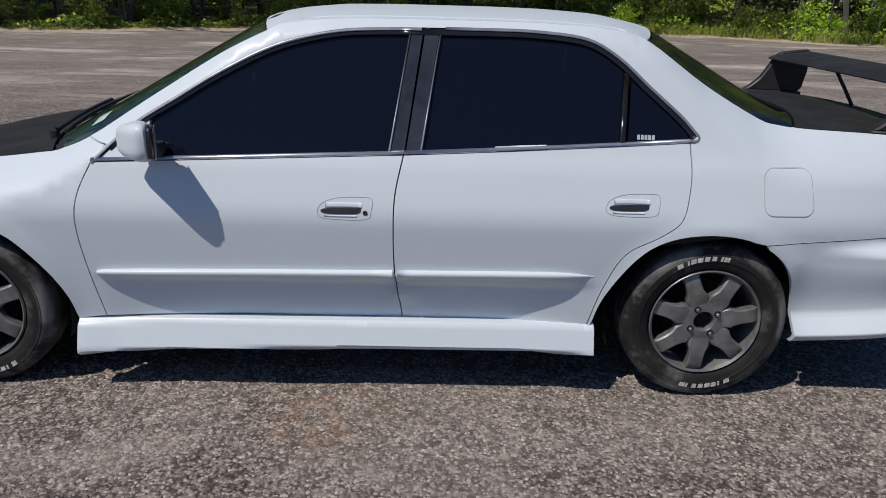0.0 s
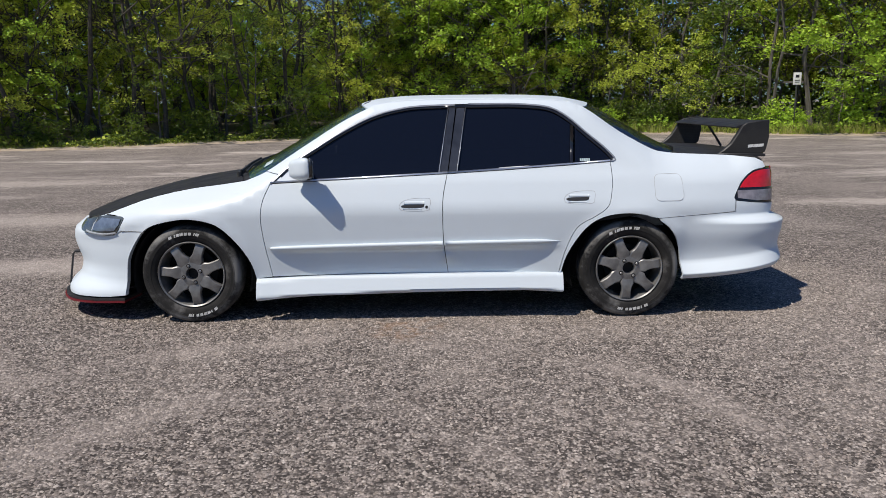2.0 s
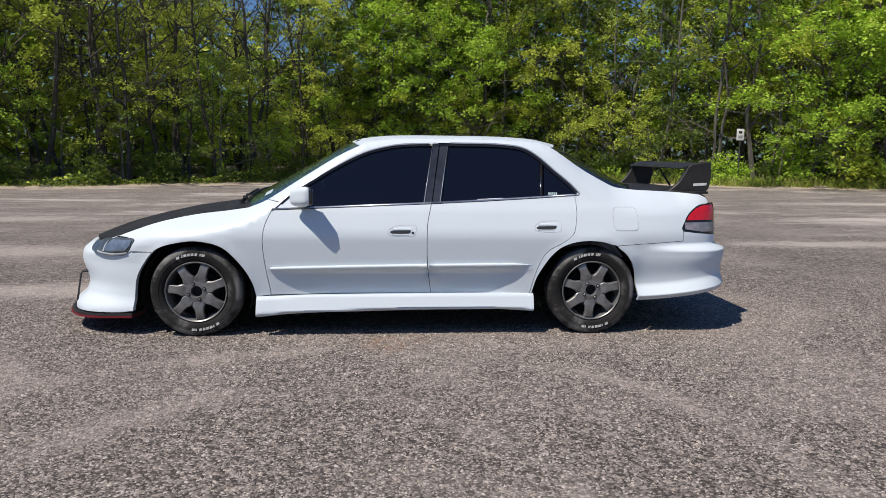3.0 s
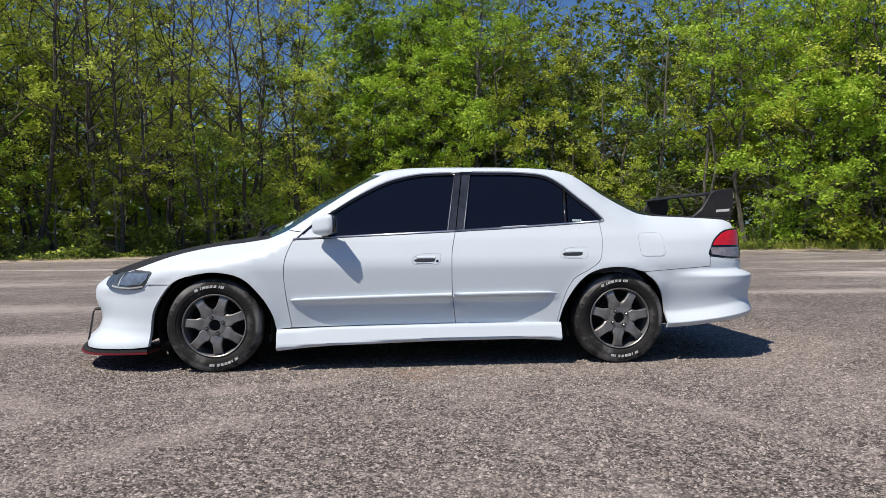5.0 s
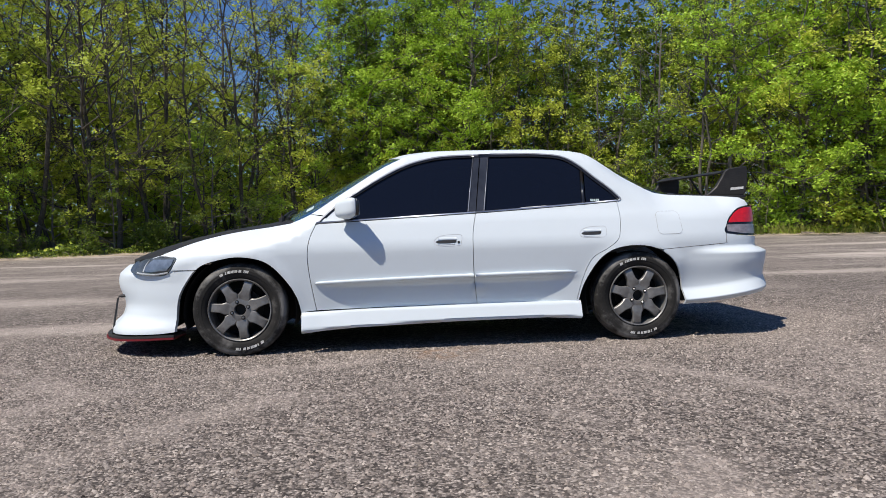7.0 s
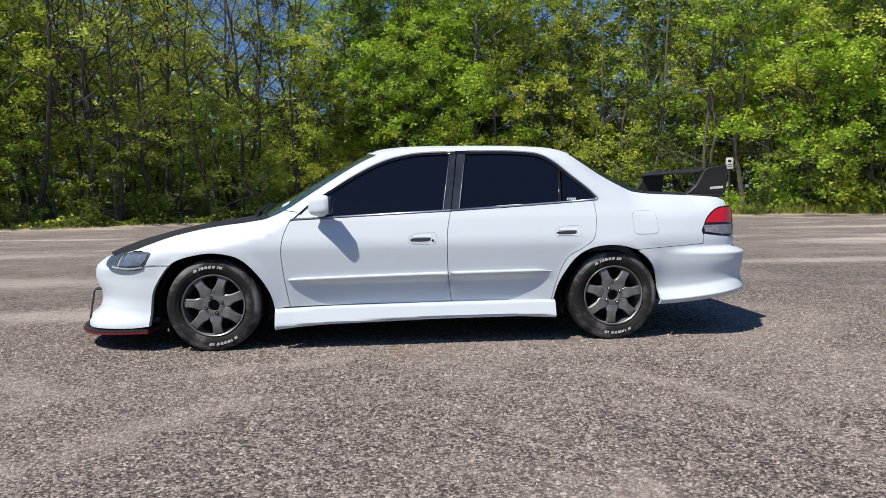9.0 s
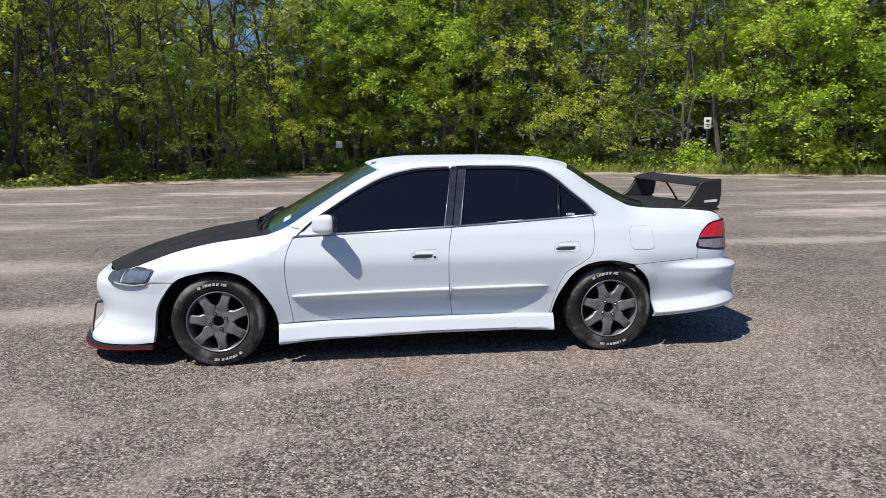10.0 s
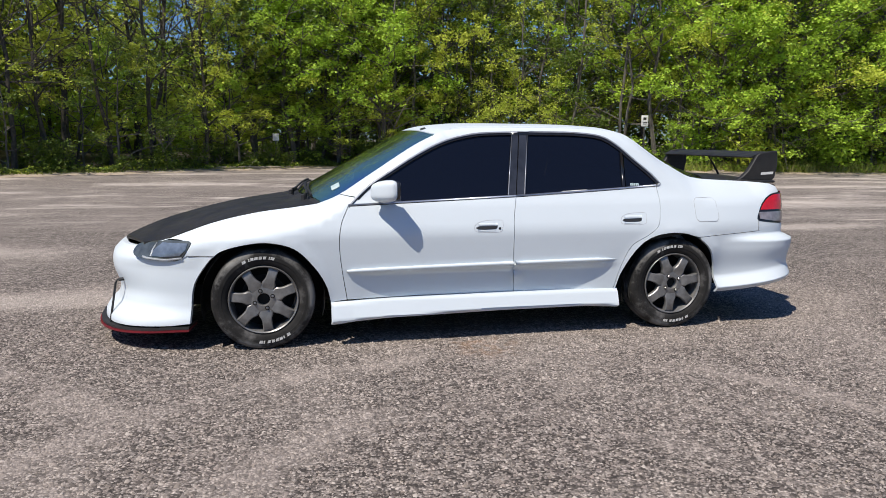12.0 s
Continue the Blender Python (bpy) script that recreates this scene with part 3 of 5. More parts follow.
def build_tree(seed, height, spread, limbs, leaves, mat, label, r0=0.12, first=0.25, size=0.13, bough=0.62, top=1.0, bark=None, twigs=0, rise_by=0.7):
    """One tree: a tapered trunk with limbs, and a crown of domed leafy boughs with gaps between them."""
    rng = np.random.default_rng(seed)
    tree = tagged(new("tree"), label, "tree", "trees of the wood")
    bm, ends = grow(rng, height, spread, limbs, r0=r0, first=first, twigs=twigs, rise_by=rise_by)
    part("trunk", bm, bark or BARK, tree)
    ends = [(e, r) for e, r in ends if e.z < height * top]
    ends = [ends[i] for i in rng.permutation(len(ends))[: max(6, int(len(ends) * 0.55))]]
    weights = np.array([max(0.25, r) ** 1.3 for _, r in ends])
    count = rng.multinomial(leaves, weights / weights.sum())
    centres, facing = [], []
    for (e, r), n in zip(ends, count):
        if n < 2:
            continue
        rad = bough * (0.55 + 0.55 * r / spread) * rng.uniform(0.75, 1.25)
        sprays = max(3, n // 16)
        ta, tr = rng.uniform(0, 6.28, sprays), np.sqrt(rng.uniform(0, 1, sprays))
        hub = np.stack([np.cos(ta) * tr * rad, np.sin(ta) * tr * rad, rad * (0.75 * (1 - tr**2) - 0.25) + rng.normal(0, 0.14 * rad, sprays)], 1)
        pick = rng.integers(0, sprays, n)
        local = hub[pick] + rng.normal(size=(n, 3)) * (0.12, 0.12, 0.08)
        centres.append(np.array(e)[None] + local)
        out = local * (1, 1, 1.6) + (0, 0, 0.25 * rad)
        facing.append(out / np.linalg.norm(out, axis=1)[:, None])
    centres, facing = np.concatenate(centres), np.concatenate(facing)
    leaf_mesh("crown", centres, rng.uniform(size * 0.6, size * 1.25, len(centres)), rng, mat, tree, facing=facing)
    return tree


def place(tree, x, y, z, turn, scale):
    m = pose(x, y, z, 0, 0, turn)
    t = copy_thing(tree, m)
    t.scale = (scale, scale, scale)
    return t


def build_wood():
    bright = "tall slender tree in bright spring-green leaf"
    young = "tree with sparse yellow-green young leaves"
    deep = "dense green tree deep in the wood, leaves darkened for shade"
    bare = "thin tree almost bare, a few young leaves"
    pole = "slender bare grey trunk with thin branches and few leaves"
    half = "half-leafed tree of dull green, dark branches showing"
    kinds = {
        "A": [build_tree(11, 13.0, 3.4, 27, 9000, LEAF_BRIGHT, bright, 0.10, 0.08, 0.138, 0.72), build_tree(12, 14.5, 3.1, 28, 9000, LEAF_BRIGHT, bright, 0.11, 0.10, 0.138, 0.72),
              build_tree(13, 11.0, 3.5, 25, 8200, LEAF_BRIGHT, bright, 0.09, 0.07, 0.138, 0.72)],
        "Y": [build_tree(21, 11.5, 3.0, 22, 6400, LEAF_YELLOW, young, 0.085, 0.12, 0.13, 0.66), build_tree(22, 13.0, 2.8, 22, 6400, LEAF_YELLOW, young, 0.09, 0.13, 0.13, 0.66),
              build_tree(23, 9.5, 3.0, 20, 5800, LEAF_YELLOW, young, 0.07, 0.08, 0.13, 0.66)],
        "M": [build_tree(26, 12.0, 3.0, 24, 6000, LEAF_MID, half, 0.10, 0.10, 0.15, 0.6, bark=DARKBARK, twigs=1),
              build_tree(27, 10.0, 3.2, 22, 5600, LEAF_MID, half, 0.09, 0.10, 0.15, 0.6, bark=DARKBARK, twigs=1)],
        "D": [build_tree(31, 14.5, 3.6, 22, 5000, LEAF_DEEP_SHADE, deep, 0.13, 0.06, 0.21, 0.9), build_tree(32, 13.0, 3.6, 22, 5000, LEAF_DEEP_SHADE, deep, 0.12, 0.05, 0.21, 0.9)],
        "B": [build_tree(41, 12.5, 1.7, 14, 750, LEAF_MID, pole, 0.085, 0.30, 0.14, 0.4, twigs=1), build_tree(42, 13.5, 1.5, 13, 900, LEAF_MID, pole, 0.075, 0.35, 0.14, 0.4, twigs=1),
              build_tree(43, 12.0, 1.9, 14, 800, LEAF_DEEP_SHADE, pole, 0.07, 0.28, 0.14, 0.4, top=0.7, twigs=1)],
        "P": [build_tree(45, 13.0, 2.6, 20, 900, LEAF_YELLOW, bare, 0.095, 0.22, 0.12, 0.35, bark=DARKBARK, twigs=3, rise_by=1.1), build_tree(46, 12.0, 3.0, 21, 1100, LEAF_MID, bare, 0.085, 0.18, 0.12, 0.35, bark=DARKBARK, twigs=3, rise_by=1.0),
              build_tree(47, 14.0, 2.2, 20, 380, LEAF_YELLOW, bare, 0.09, 0.28, 0.12, 0.35, bark=DARKBARK, twigs=3, rise_by=1.3)],
        "S": [build_tree(51, 5.2, 2.4, 13, 2500, LEAF_BRIGHT, "small leafy tree at the edge of the wood", 0.06, 0.06, 0.12, 0.55),
              build_tree(52, 4.4, 2.3, 12, 2300, LEAF_YELLOW, "small yellow-green tree at the edge of the wood", 0.05, 0.06, 0.12, 0.55)],
        "T": [build_tree(53, 5.6, 2.4, 14, 2200, LEAF_DEEP_SHADE, "small green tree under the taller ones, leaves darkened for shade", 0.06, 0.06, 0.15, 0.55),
              build_tree(54, 4.6, 2.4, 13, 2100, LEAF_MID, "small dull green tree under the taller ones", 0.05, 0.06, 0.12, 0.55)],
    }
    used = set()
    rng = random.Random(77)

    def put(kind, x, y, s=1.0):
        k = rng.randrange(len(kinds[kind]))
        turn = rng.uniform(0, 360)
        src = kinds[kind][k]
        z = 0.15
        if (kind, k) not in used:
            used.add((kind, k))
            src.matrix_basis = pose(x, y, z, 0, 0, turn)
            src.scale = (s, s, s)
        else:
            place(src, x, y, z, turn, s)

    def row(x0, x1, back, gap, pick, size=(0.88, 1.12)):
        x = x0
        while x < x1:
            k = pick(x)
            if k:
                put(rng.choice(k), x, edge_y(x) + rng.uniform(*back), rng.uniform(*size))
            x += rng.uniform(*gap)

    # half bare on one side, an open stand of saplings, dense bright trees, a stand of grey trunks, and bright trees again
    def front(x):
        return "MPYPM" if x < -9 else "PSSY" if x < -2.2 else "AAAA" if x < 4.6 else "YYSY" if x < 8.0 else "BBBT" if x < 15.0 else "AYYA"

    def second(x):
        return "PMYM" if x < -9 else "PBP" if x < -2.5 else "AAD" if x < 4.6 else "YDB" if x < 8.0 else "BBDB" if x < 15.2 else "YABA"

    def third(x):
        return "MMY" if x < -9.5 else "PB" if x < -2 else "ADD" if x < 5 else "DDB" if x < 14.5 else "DYA"

    row(-26, 38, (1.4, 2.8), (1.3, 2.0), front)
    row(-27, 38, (3.4, 6.4), (1.3, 2.1), second)
    row(-30, 42, (7.5, 12.0), (1.7, 2.6), third, (0.9, 1.15))
    row(-30, 42, (12.0, 16.0), (2.2, 3.2), lambda x: "PB" if -9 < x < -2 else "MMD" if x < -9 else "DDD", (1.0, 1.2))
    # grey and dark stems all through the edge, and the understorey between them
    row(-24, 36, (0.9, 4.5), (1.1, 2.2), lambda x: "P" if x < -2.2 else "B", (0.8, 1.1))
    row(-26, 36, (4.0, 9.0), (1.1, 1.8), lambda x: "SST" if x < -2 else "TST" if x < 8.0 or x > 15.0 else "T", (0.8, 1.15))
    row(-26, 34, (1.0, 2.4), (1.3, 2.1), lambda x: "" if abs(x - 13.8) < 2.4 or abs(x + 1.1) < 1.0 else "STS" if x < -8 else "SST" if x < 8.0 else "T" if x < 15.0 else "SSS", (0.5, 0.9))
    for k, x, back, size in (("Y", -2.6, 1.0, 0.72), ("A", -0.2, 1.3, 0.95), ("Y", 1.7, 1.1, 0.9), ("A", 3.4, 1.2, 1.0), ("Y", 6.3, 1.2, 1.0), ("A", 16.8, 1.2, 1.0), ("Y", 18.6, 1.1, 1.05), ("A", 21.0, 1.2, 1.0), ("A", 24.0, 1.2, 0.95)):
        put(k, x, edge_y(x) + back, size)
    for x in (17.6, 18.9, 20.2, 21.6, 23.2, 25.0):
        put("S", x, edge_y(x) + rng.uniform(0.6, 1.1), rng.uniform(0.9, 1.15))
    row(16.5, 34, (0.7, 1.5), (1.0, 1.7), lambda x: "S", (0.5, 0.8))
    row(-4, 4, (0.9, 1.6), (1.6, 2.4), lambda x: "" if abs(x + 1.1) < 0.9 else "S", (0.45, 0.7))
    for group in kinds.values():
        for k in group:
            if k.matrix_basis.translation.length < 0.01:
                for c in k.children:
                    bpy.data.objects.remove(c)
                bpy.data.objects.remove(k)


def build_bush(seed, mat, label):
    rng = np.random.default_rng(seed)
    bush = tagged(new("bush"), label, "bush", "bushes along the verge")
    bm = bmesh.new()
    ends = []
    for i in range(14):
        a, r, h = rng.uniform(0, 6.28), rng.uniform(0.2, 0.9), rng.uniform(0.4, 1.5)
        p = Vector((math.cos(a) * r, math.sin(a) * r, h))
        tube_bm([(0, 0, -0.1), p * 0.5 + Vector((0, 0, 0.1)), p], [0.014, 0.01, 0.004], 4, bm)
        ends += [p, p * 0.7]
    part("stem", bm, BARK, bush)
    hubs = np.array([tuple(e) for e in ends])
    c = hubs[rng.integers(0, len(hubs), 850)] + rng.normal(size=(850, 3)) * (0.2, 0.2, 0.14)
    leaf_mesh("foliage", c, rng.uniform(0.09, 0.20, 850), rng, mat, bush)
    return bush


def build_verge():
    rng = random.Random(9)
    kinds = [build_bush(61, LEAF_BRIGHT, "low green bush at the edge of the paving"), build_bush(62, LEAF_DEEP_SHADE, "low dark green bush at the edge of the paving"),
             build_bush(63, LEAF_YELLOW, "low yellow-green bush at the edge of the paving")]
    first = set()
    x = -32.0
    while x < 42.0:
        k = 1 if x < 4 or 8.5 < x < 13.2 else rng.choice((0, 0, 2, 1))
        s, m = rng.uniform(0.35, 0.75) if x < 4 else rng.uniform(0.55, 1.2), pose(x, edge_y(x) + rng.uniform(0.6, 2.0), 0.1, 0, 0, rng.uniform(0, 360))
        if k not in first:
            first.add(k)
            kinds[k].matrix_basis, ob = m, kinds[k]
        else:
            ob = copy_thing(kinds[k], m)
        ob.scale = (s, s, s)
        x += rng.uniform(0.5, 1.1)
    # grass and weeds
    g = np.random.default_rng(3)
    n = 34000
    gx = g.uniform(-34, 44, n)
    gy = np.array([edge_y(v) for v in gx]) + g.gamma(1.6, 0.55, n) - 0.15
    h = g.uniform(0.08, 0.34, n) * np.interp(gx, (-34, 4, 8, 44), (0.45, 0.45, 1.7, 1.7))
    a = g.uniform(0, 6.28, n)
    bend = g.uniform(0.1, 0.6, n) * h
    w = g.uniform(0.008, 0.02, n)
    base = np.stack([gx, gy, np.full(n, 0.02)], 1)
    side = np.stack([np.cos(a) * w, np.sin(a) * w, 0 * a], 1)
    tip = base + np.stack([np.sin(a) * bend, np.cos(a) * bend, h], 1)
    pts = np.stack([base - side, base + side, tip], 1).reshape(-1, 3)
    idx = np.arange(n)[:, None] * 3 + np.array([0, 1, 2])
    tagged(mesh_ob("grass", pts.tolist(), idx.tolist(), GRASS), "rough green grass and weeds along the paving edge", "grass", kind="stuff")


def build_weeds():
    """Creeping green cover on the shaded side of the verge, and knee-high weeds where the sun reaches."""
    g = np.random.default_rng(23)
    for x0, x1, n, tall, mat, label in ((-26, 7, 12000, 0.40, LEAF_DEEP_SHADE, "dark green creeping cover along the paving"), (-26, 7, 2200, 0.45, LEAF_MID, "dull green low weeds along the paving"), (6, 34, 9000, 0.75, LEAF_BRIGHT, "bright green knee-high weeds along the paving")):
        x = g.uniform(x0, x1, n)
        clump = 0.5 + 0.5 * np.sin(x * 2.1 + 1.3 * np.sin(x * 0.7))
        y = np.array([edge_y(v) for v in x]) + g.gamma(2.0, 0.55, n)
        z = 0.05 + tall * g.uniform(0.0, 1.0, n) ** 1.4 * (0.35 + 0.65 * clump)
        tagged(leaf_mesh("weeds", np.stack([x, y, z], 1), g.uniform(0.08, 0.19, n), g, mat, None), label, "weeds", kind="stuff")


def build_dead_sapling(x, back, height, seed):
    rng = np.random.default_rng(seed)
    sapling = tagged(new("dead_sapling"), "pale leafless dead sapling on the verge", "sapling", "dead saplings on the verge")
    bm, _ = grow(rng, height, height * 0.4, 7, lean=0.12, r0=0.045, first=0.35, twigs=1, rise_by=1.0)
    part("stem", bm, DRY, sapling)
    sapling.matrix_basis = pose(x, edge_y(x) + back, 0.1)


def build_sign(x, y, z, w, h, label, bars):
    """A small metal sign on a post."""
    sign = tagged(new("sign"), label, "sign")
    sign.location = (x, y, 0)
    part("post", box_bm(-0.025, 0.025, 0.0, 0.03, 0.0, z + h / 2 - 0.03, 0.004), GREYPAINT, sign)
    part("plate", box_bm(-w / 2, w / 2, -0.012, 0.0, z - h / 2, z + h / 2, 0.004), WHITE, sign)
    for bx, bz, bw, bh, mat in bars:
        part("marking", box_bm(bx - bw / 2, bx + bw / 2, -0.016, -0.0125, z + bz - bh / 2, z + bz + bh / 2), mat, sign)


def build_far_wood():
    """Woods beyond the trees that can be told apart: leaf masses, too many to count, half in leaf on one side."""
    g = np.random.default_rng(8)
    # sunlit interior at left, shaded at right, both set by leaf colour
    for x0, x1, n, mat, label in ((-60, -2, 52000, LEAF_MID, "distant half-leafed woodland behind the trees"), (-2, 75, 42000, LEAF_DEEP_SHADE, "distant green woodland behind the trees, darkened for shade")):
        x = g.uniform(x0, x1, n)
        y = np.array([edge_y(v) for v in x]) + g.uniform(14, 30, n)
        z = g.uniform(0.0, 1.0, n) ** 1.15 * np.interp(x, (-60, -14, -10, -7, -2, 1, 4, 75), (15.0, 14.0, 10.0, 6.0, 6.0, 10.0, 16.0, 17.0))
        z[: n // 5] = g.uniform(0.0, 4.0, n // 5)
        tagged(leaf_mesh("far_wood", np.stack([x, y, z], 1), g.uniform(0.3, 0.62, n), g, mat, None), label, "woodland", kind="stuff")


def build_dry_strip():
    """The dry, sandy lip along the paving."""
    rng = random.Random(15)
    xs = [-50 + 0.35 * k for k in range(330)]
    rows = [(-0.85, 0.004), (-0.2, 0.03), (0.5, 0.085)]
    verts = [(x, edge_y(x) + d + rng.uniform(-0.15, 0.15), h) for d, h in rows for x in xs]
    w = len(xs)
    faces = [(j * w + i, j * w + i + 1, (j + 1) * w + i + 1, (j + 1) * w + i) for j in range(2) for i in range(w - 1)]
    tagged(mesh_ob("verge", verts, faces, SAND, smooth=True), "dry sandy verge along the paving", "verge", kind="structure")


build_ground()
build_chippings()
build_soil()
build_far_wood()
build_wood()
build_verge()
build_weeds()
for i, (sx, back, tall) in enumerate(((19.4, 0.5, 2.3), (20.8, 0.9, 1.6), (15.6, 1.0, 1.9), (-5.2, 0.9, 1.7))):
    build_dead_sapling(sx, back, tall, 70 + i)
build_dry_strip()
build_sign(14.0, 23.4, 2.1, 0.31, 0.46, "small white parking sign with dark marks on a post", [(0.0, 0.09, 0.14, 0.10, BLACK), (0.0, -0.06, 0.2, 0.03, BLACK), (0.0, -0.13, 0.16, 0.03, BLACK)])
build_sign(-1.1, 27.9, 1.32, 0.26, 0.30, "small plain white sign among the bushes", [])


def build_log(x, y, length, turn, r, seed):
    rng = np.random.default_rng(seed)
    n = 7
    pts = [((i / (n - 1) - 0.5) * length, rng.normal(0, 0.03), r + rng.normal(0, 0.02)) for i in range(n)]
    bm = tube_bm(pts, [r * (1.1 - 0.6 * i / n) for i in range(n)], 8)
    tube_bm([pts[3], (pts[3][0] + 0.3, 0.25, r + 0.35)], [r * 0.4, r * 0.15], 5, bm)
    ob = tagged(part("fallen_branch", bm, DRY, None), "pale dead fallen branch lying on the verge", "branch", "fallen branches on the verge")
    ob.matrix_basis = pose(x, y, 0.03, 0, 0, turn)


for i, (lx, dy, ll, lt, lr) in enumerate(((-2.2, 0.1, 2.6, 8, 0.05), (-3.6, 0.5, 1.6, -20, 0.04), (-0.6, 0.2, 2.0, 14, 0.035), (-6.5, 0.3, 1.8, 5, 0.03), (17.0, 0.2, 1.2, -12, 0.04), (21.0, 0.4, 1.5, 20, 0.05))):
    build_log(lx, edge_y(lx) + dy, ll, lt, lr, 90 + i)


# ---- the car: its body surface ----
# Plan outline of one half, from the nose round to the tail.
OUTLINE = spline([(-2.33, 0.0), (-2.305, 0.25), (-2.245, 0.45), (-2.15, 0.60), (-2.0, 0.715), (-1.8, 0.79), (-1.55, 0.843), (-1.25, 0.864), (-0.9, 0.868), (-0.3, 0.873),
                  (0.3, 0.875), (0.9, 0.872), (1.36, 0.868), (1.7, 0.858), (1.95, 0.834), (2.12, 0.80), (2.235, 0.745), (2.30, 0.645), (2.325, 0.45), (2.34, 0.0)], 8)
OUT_X, OUT_Y = np.array(OUTLINE).T
OUT_S = np.r_[0.0, np.cumsum(np.hypot(np.diff(OUT_X), np.diff(OUT_Y)))]
OUT_S -= np.interp(0.0, OUT_X, OUT_S)


def table(text, soft=0.0):
    """A curve through pairs x:y, its corners rounded off over soft metres."""
    xs, ys = zip(*(tuple(float(v) for v in pair.split(":")) for pair in text.split()))
    if soft:
        fine = np.arange(xs[0] - 3 * soft, xs[-1] + 3 * soft, soft / 8)
        kern = np.hanning(19)[1:-1]
        raw = np.interp(fine, xs, ys)
        for _ in range(2):
            raw = np.convolve(np.pad(raw, 8, mode="edge"), kern / kern.sum(), "valid")
        xs, ys = fine, raw
    return lambda v: float(np.interp(v, xs, ys))


# Insets of the side by height; the upper edge of the side along the car; how its shoulder rounds over.
inset = table("0.05:.07 0.14:.06 0.24:.050 0.46:.021 0.56:.010 0.66:.001 0.69:0 0.73:.007 0.80:.031 0.87:.056 0.91:.078 0.976:.108 1.1:.152 1.2:.19 1.3:.23 1.4:.28", 0.02)
top_z = table("-2.75:.575 -2.40:.60 -2.2:.632 -2.06:.652 -1.97:.664 -1.85:.707 -1.70:.759 -1.55:.795 -1.36:.828 -1.175:.850 -1.025:.872 -.889:.930 -.696:1.053 -.427:1.221 -.263:1.303 -.2:1.328 "
              "-.05:1.346 .15:1.352 .55:1.352 .76:1.348 .96:1.335 1.09:1.302 1.313:1.152 1.515:1.041 1.60:1.018 1.69:1.008 1.86:1.0 2.056:.990 2.186:.978 2.27:.955 2.4:.945 3:.945", 0.03)
shoulder = table("-2.75:0 -2.2:.03 -1.95:.06 -1.7:.12 -1.4:.155 -1.1:.15 -.9:.08 -.7:.055 -.3:.035 0:.03 .9:.03 1.1:.045 1.4:.09 1.6:.12 1.9:.11 2.2:.07 3:.04", 0.1)
shoulder_h = table("-2.75:.1 -1.9:.13 -1.3:.16 -.95:.11 -.7:.08 -.2:.05 .9:.05 1.1:.08 1.5:.19 1.9:.17 2.2:.11 3:.08", 0.1)
lean_k = table("-1.2:.6 -.8:1 1.35:1 1.75:.35 3:.2", 0.1)
scallop = table("-.86:0 -.70:.5 -.40:1 .22:1 .60:.9 .93:0", 0.05)
scallop_z = table(".20:1.2 .29:1.15 .40:1.08 .445:1 .462:0 .5:0")


def step01(v):
    v = min(1.0, max(0.0, v))
    return v * v * (3 - 2 * v)


def side_inset(u, z):
    d = inset(min(z, 0.9)) + lean_k(u) * (inset(z) - inset(0.9) if z > 0.9 else 0.0)
    d += shoulder(u) * max(0.0, 1 - max(0.0, top_z(u) - z) / shoulder_h(u)) ** 2
    d *= 1 - 0.75 * step01((u - 2.0) / 0.3) * step01((z - 0.6) / 0.15)
    d += 0.040 * scallop(u) * scallop_z(z)
    if 0.205 < u < 0.36:
        d -= 0.030 * step01(1 - (u - 0.215) / 0.115) * math.exp(-(((z - 0.405) / 0.045) ** 2))
    for wx in (-1.3575, 1.3575):
        r = math.hypot(u - wx, z - 0.30)
        d -= 0.012 * math.exp(-(((r - 0.36) / 0.05) ** 2))
    return d


def plan(u):
    k = min(max(u, OUT_S[0] + 1e-5), OUT_S[-1] - 1e-5)
    x, y = np.interp(k, OUT_S, OUT_X), np.interp(k, OUT_S, OUT_Y)
    tx = np.interp(k + 0.03, OUT_S, OUT_X) - np.interp(k - 0.03, OUT_S, OUT_X)
    ty = np.interp(k + 0.03, OUT_S, OUT_Y) - np.interp(k - 0.03, OUT_S, OUT_Y)
    n = math.hypot(tx, ty)
    return x, y, -ty / n, tx / n


def flank(side, extra=None):
    """The car's side as a surface over the outline's length and the height. side: -1 or 1."""

    def f(u, z, off=0.0):
        x, y, nx, ny = plan(u)
        d = (extra(u, z) if extra else side_inset(u, z)) + off
        return (x - nx * d, side * (y - ny * d), z)

    return f


def bumper_lift(u, q):
    """How far the rear bumper's lower part rises towards the tail."""
    return 0.085 * step01((u - 1.66) / 0.85) * step01((0.60 - q) / 0.27)


def rear_bumper_inset(u, q):
    out = step01((u - 1.68) / 0.5) * 0.080
    ledge = step01((0.635 - q) / 0.045)
    lip = float(np.interp(q, (0.235, 0.262, 0.272, 0.335, 0.350), (0.014, 0.046, 0.050, 0.006, 0.0)))
    dip = 0.040 * step01((0.57 - q) / 0.22)
    ease = 1 - 0.55 * step01((u - 2.05) / 0.35)
    return side_inset(u, max(q, 0.56)) - out * ledge - (lip - dip) * ease


def rear_bumper(side):
    def f(u, q, off=0.0):
        x, y, _ = flank(side, rear_bumper_inset)(u, q, off)
        return (x, y, q + bumper_lift(u, q))

    return f


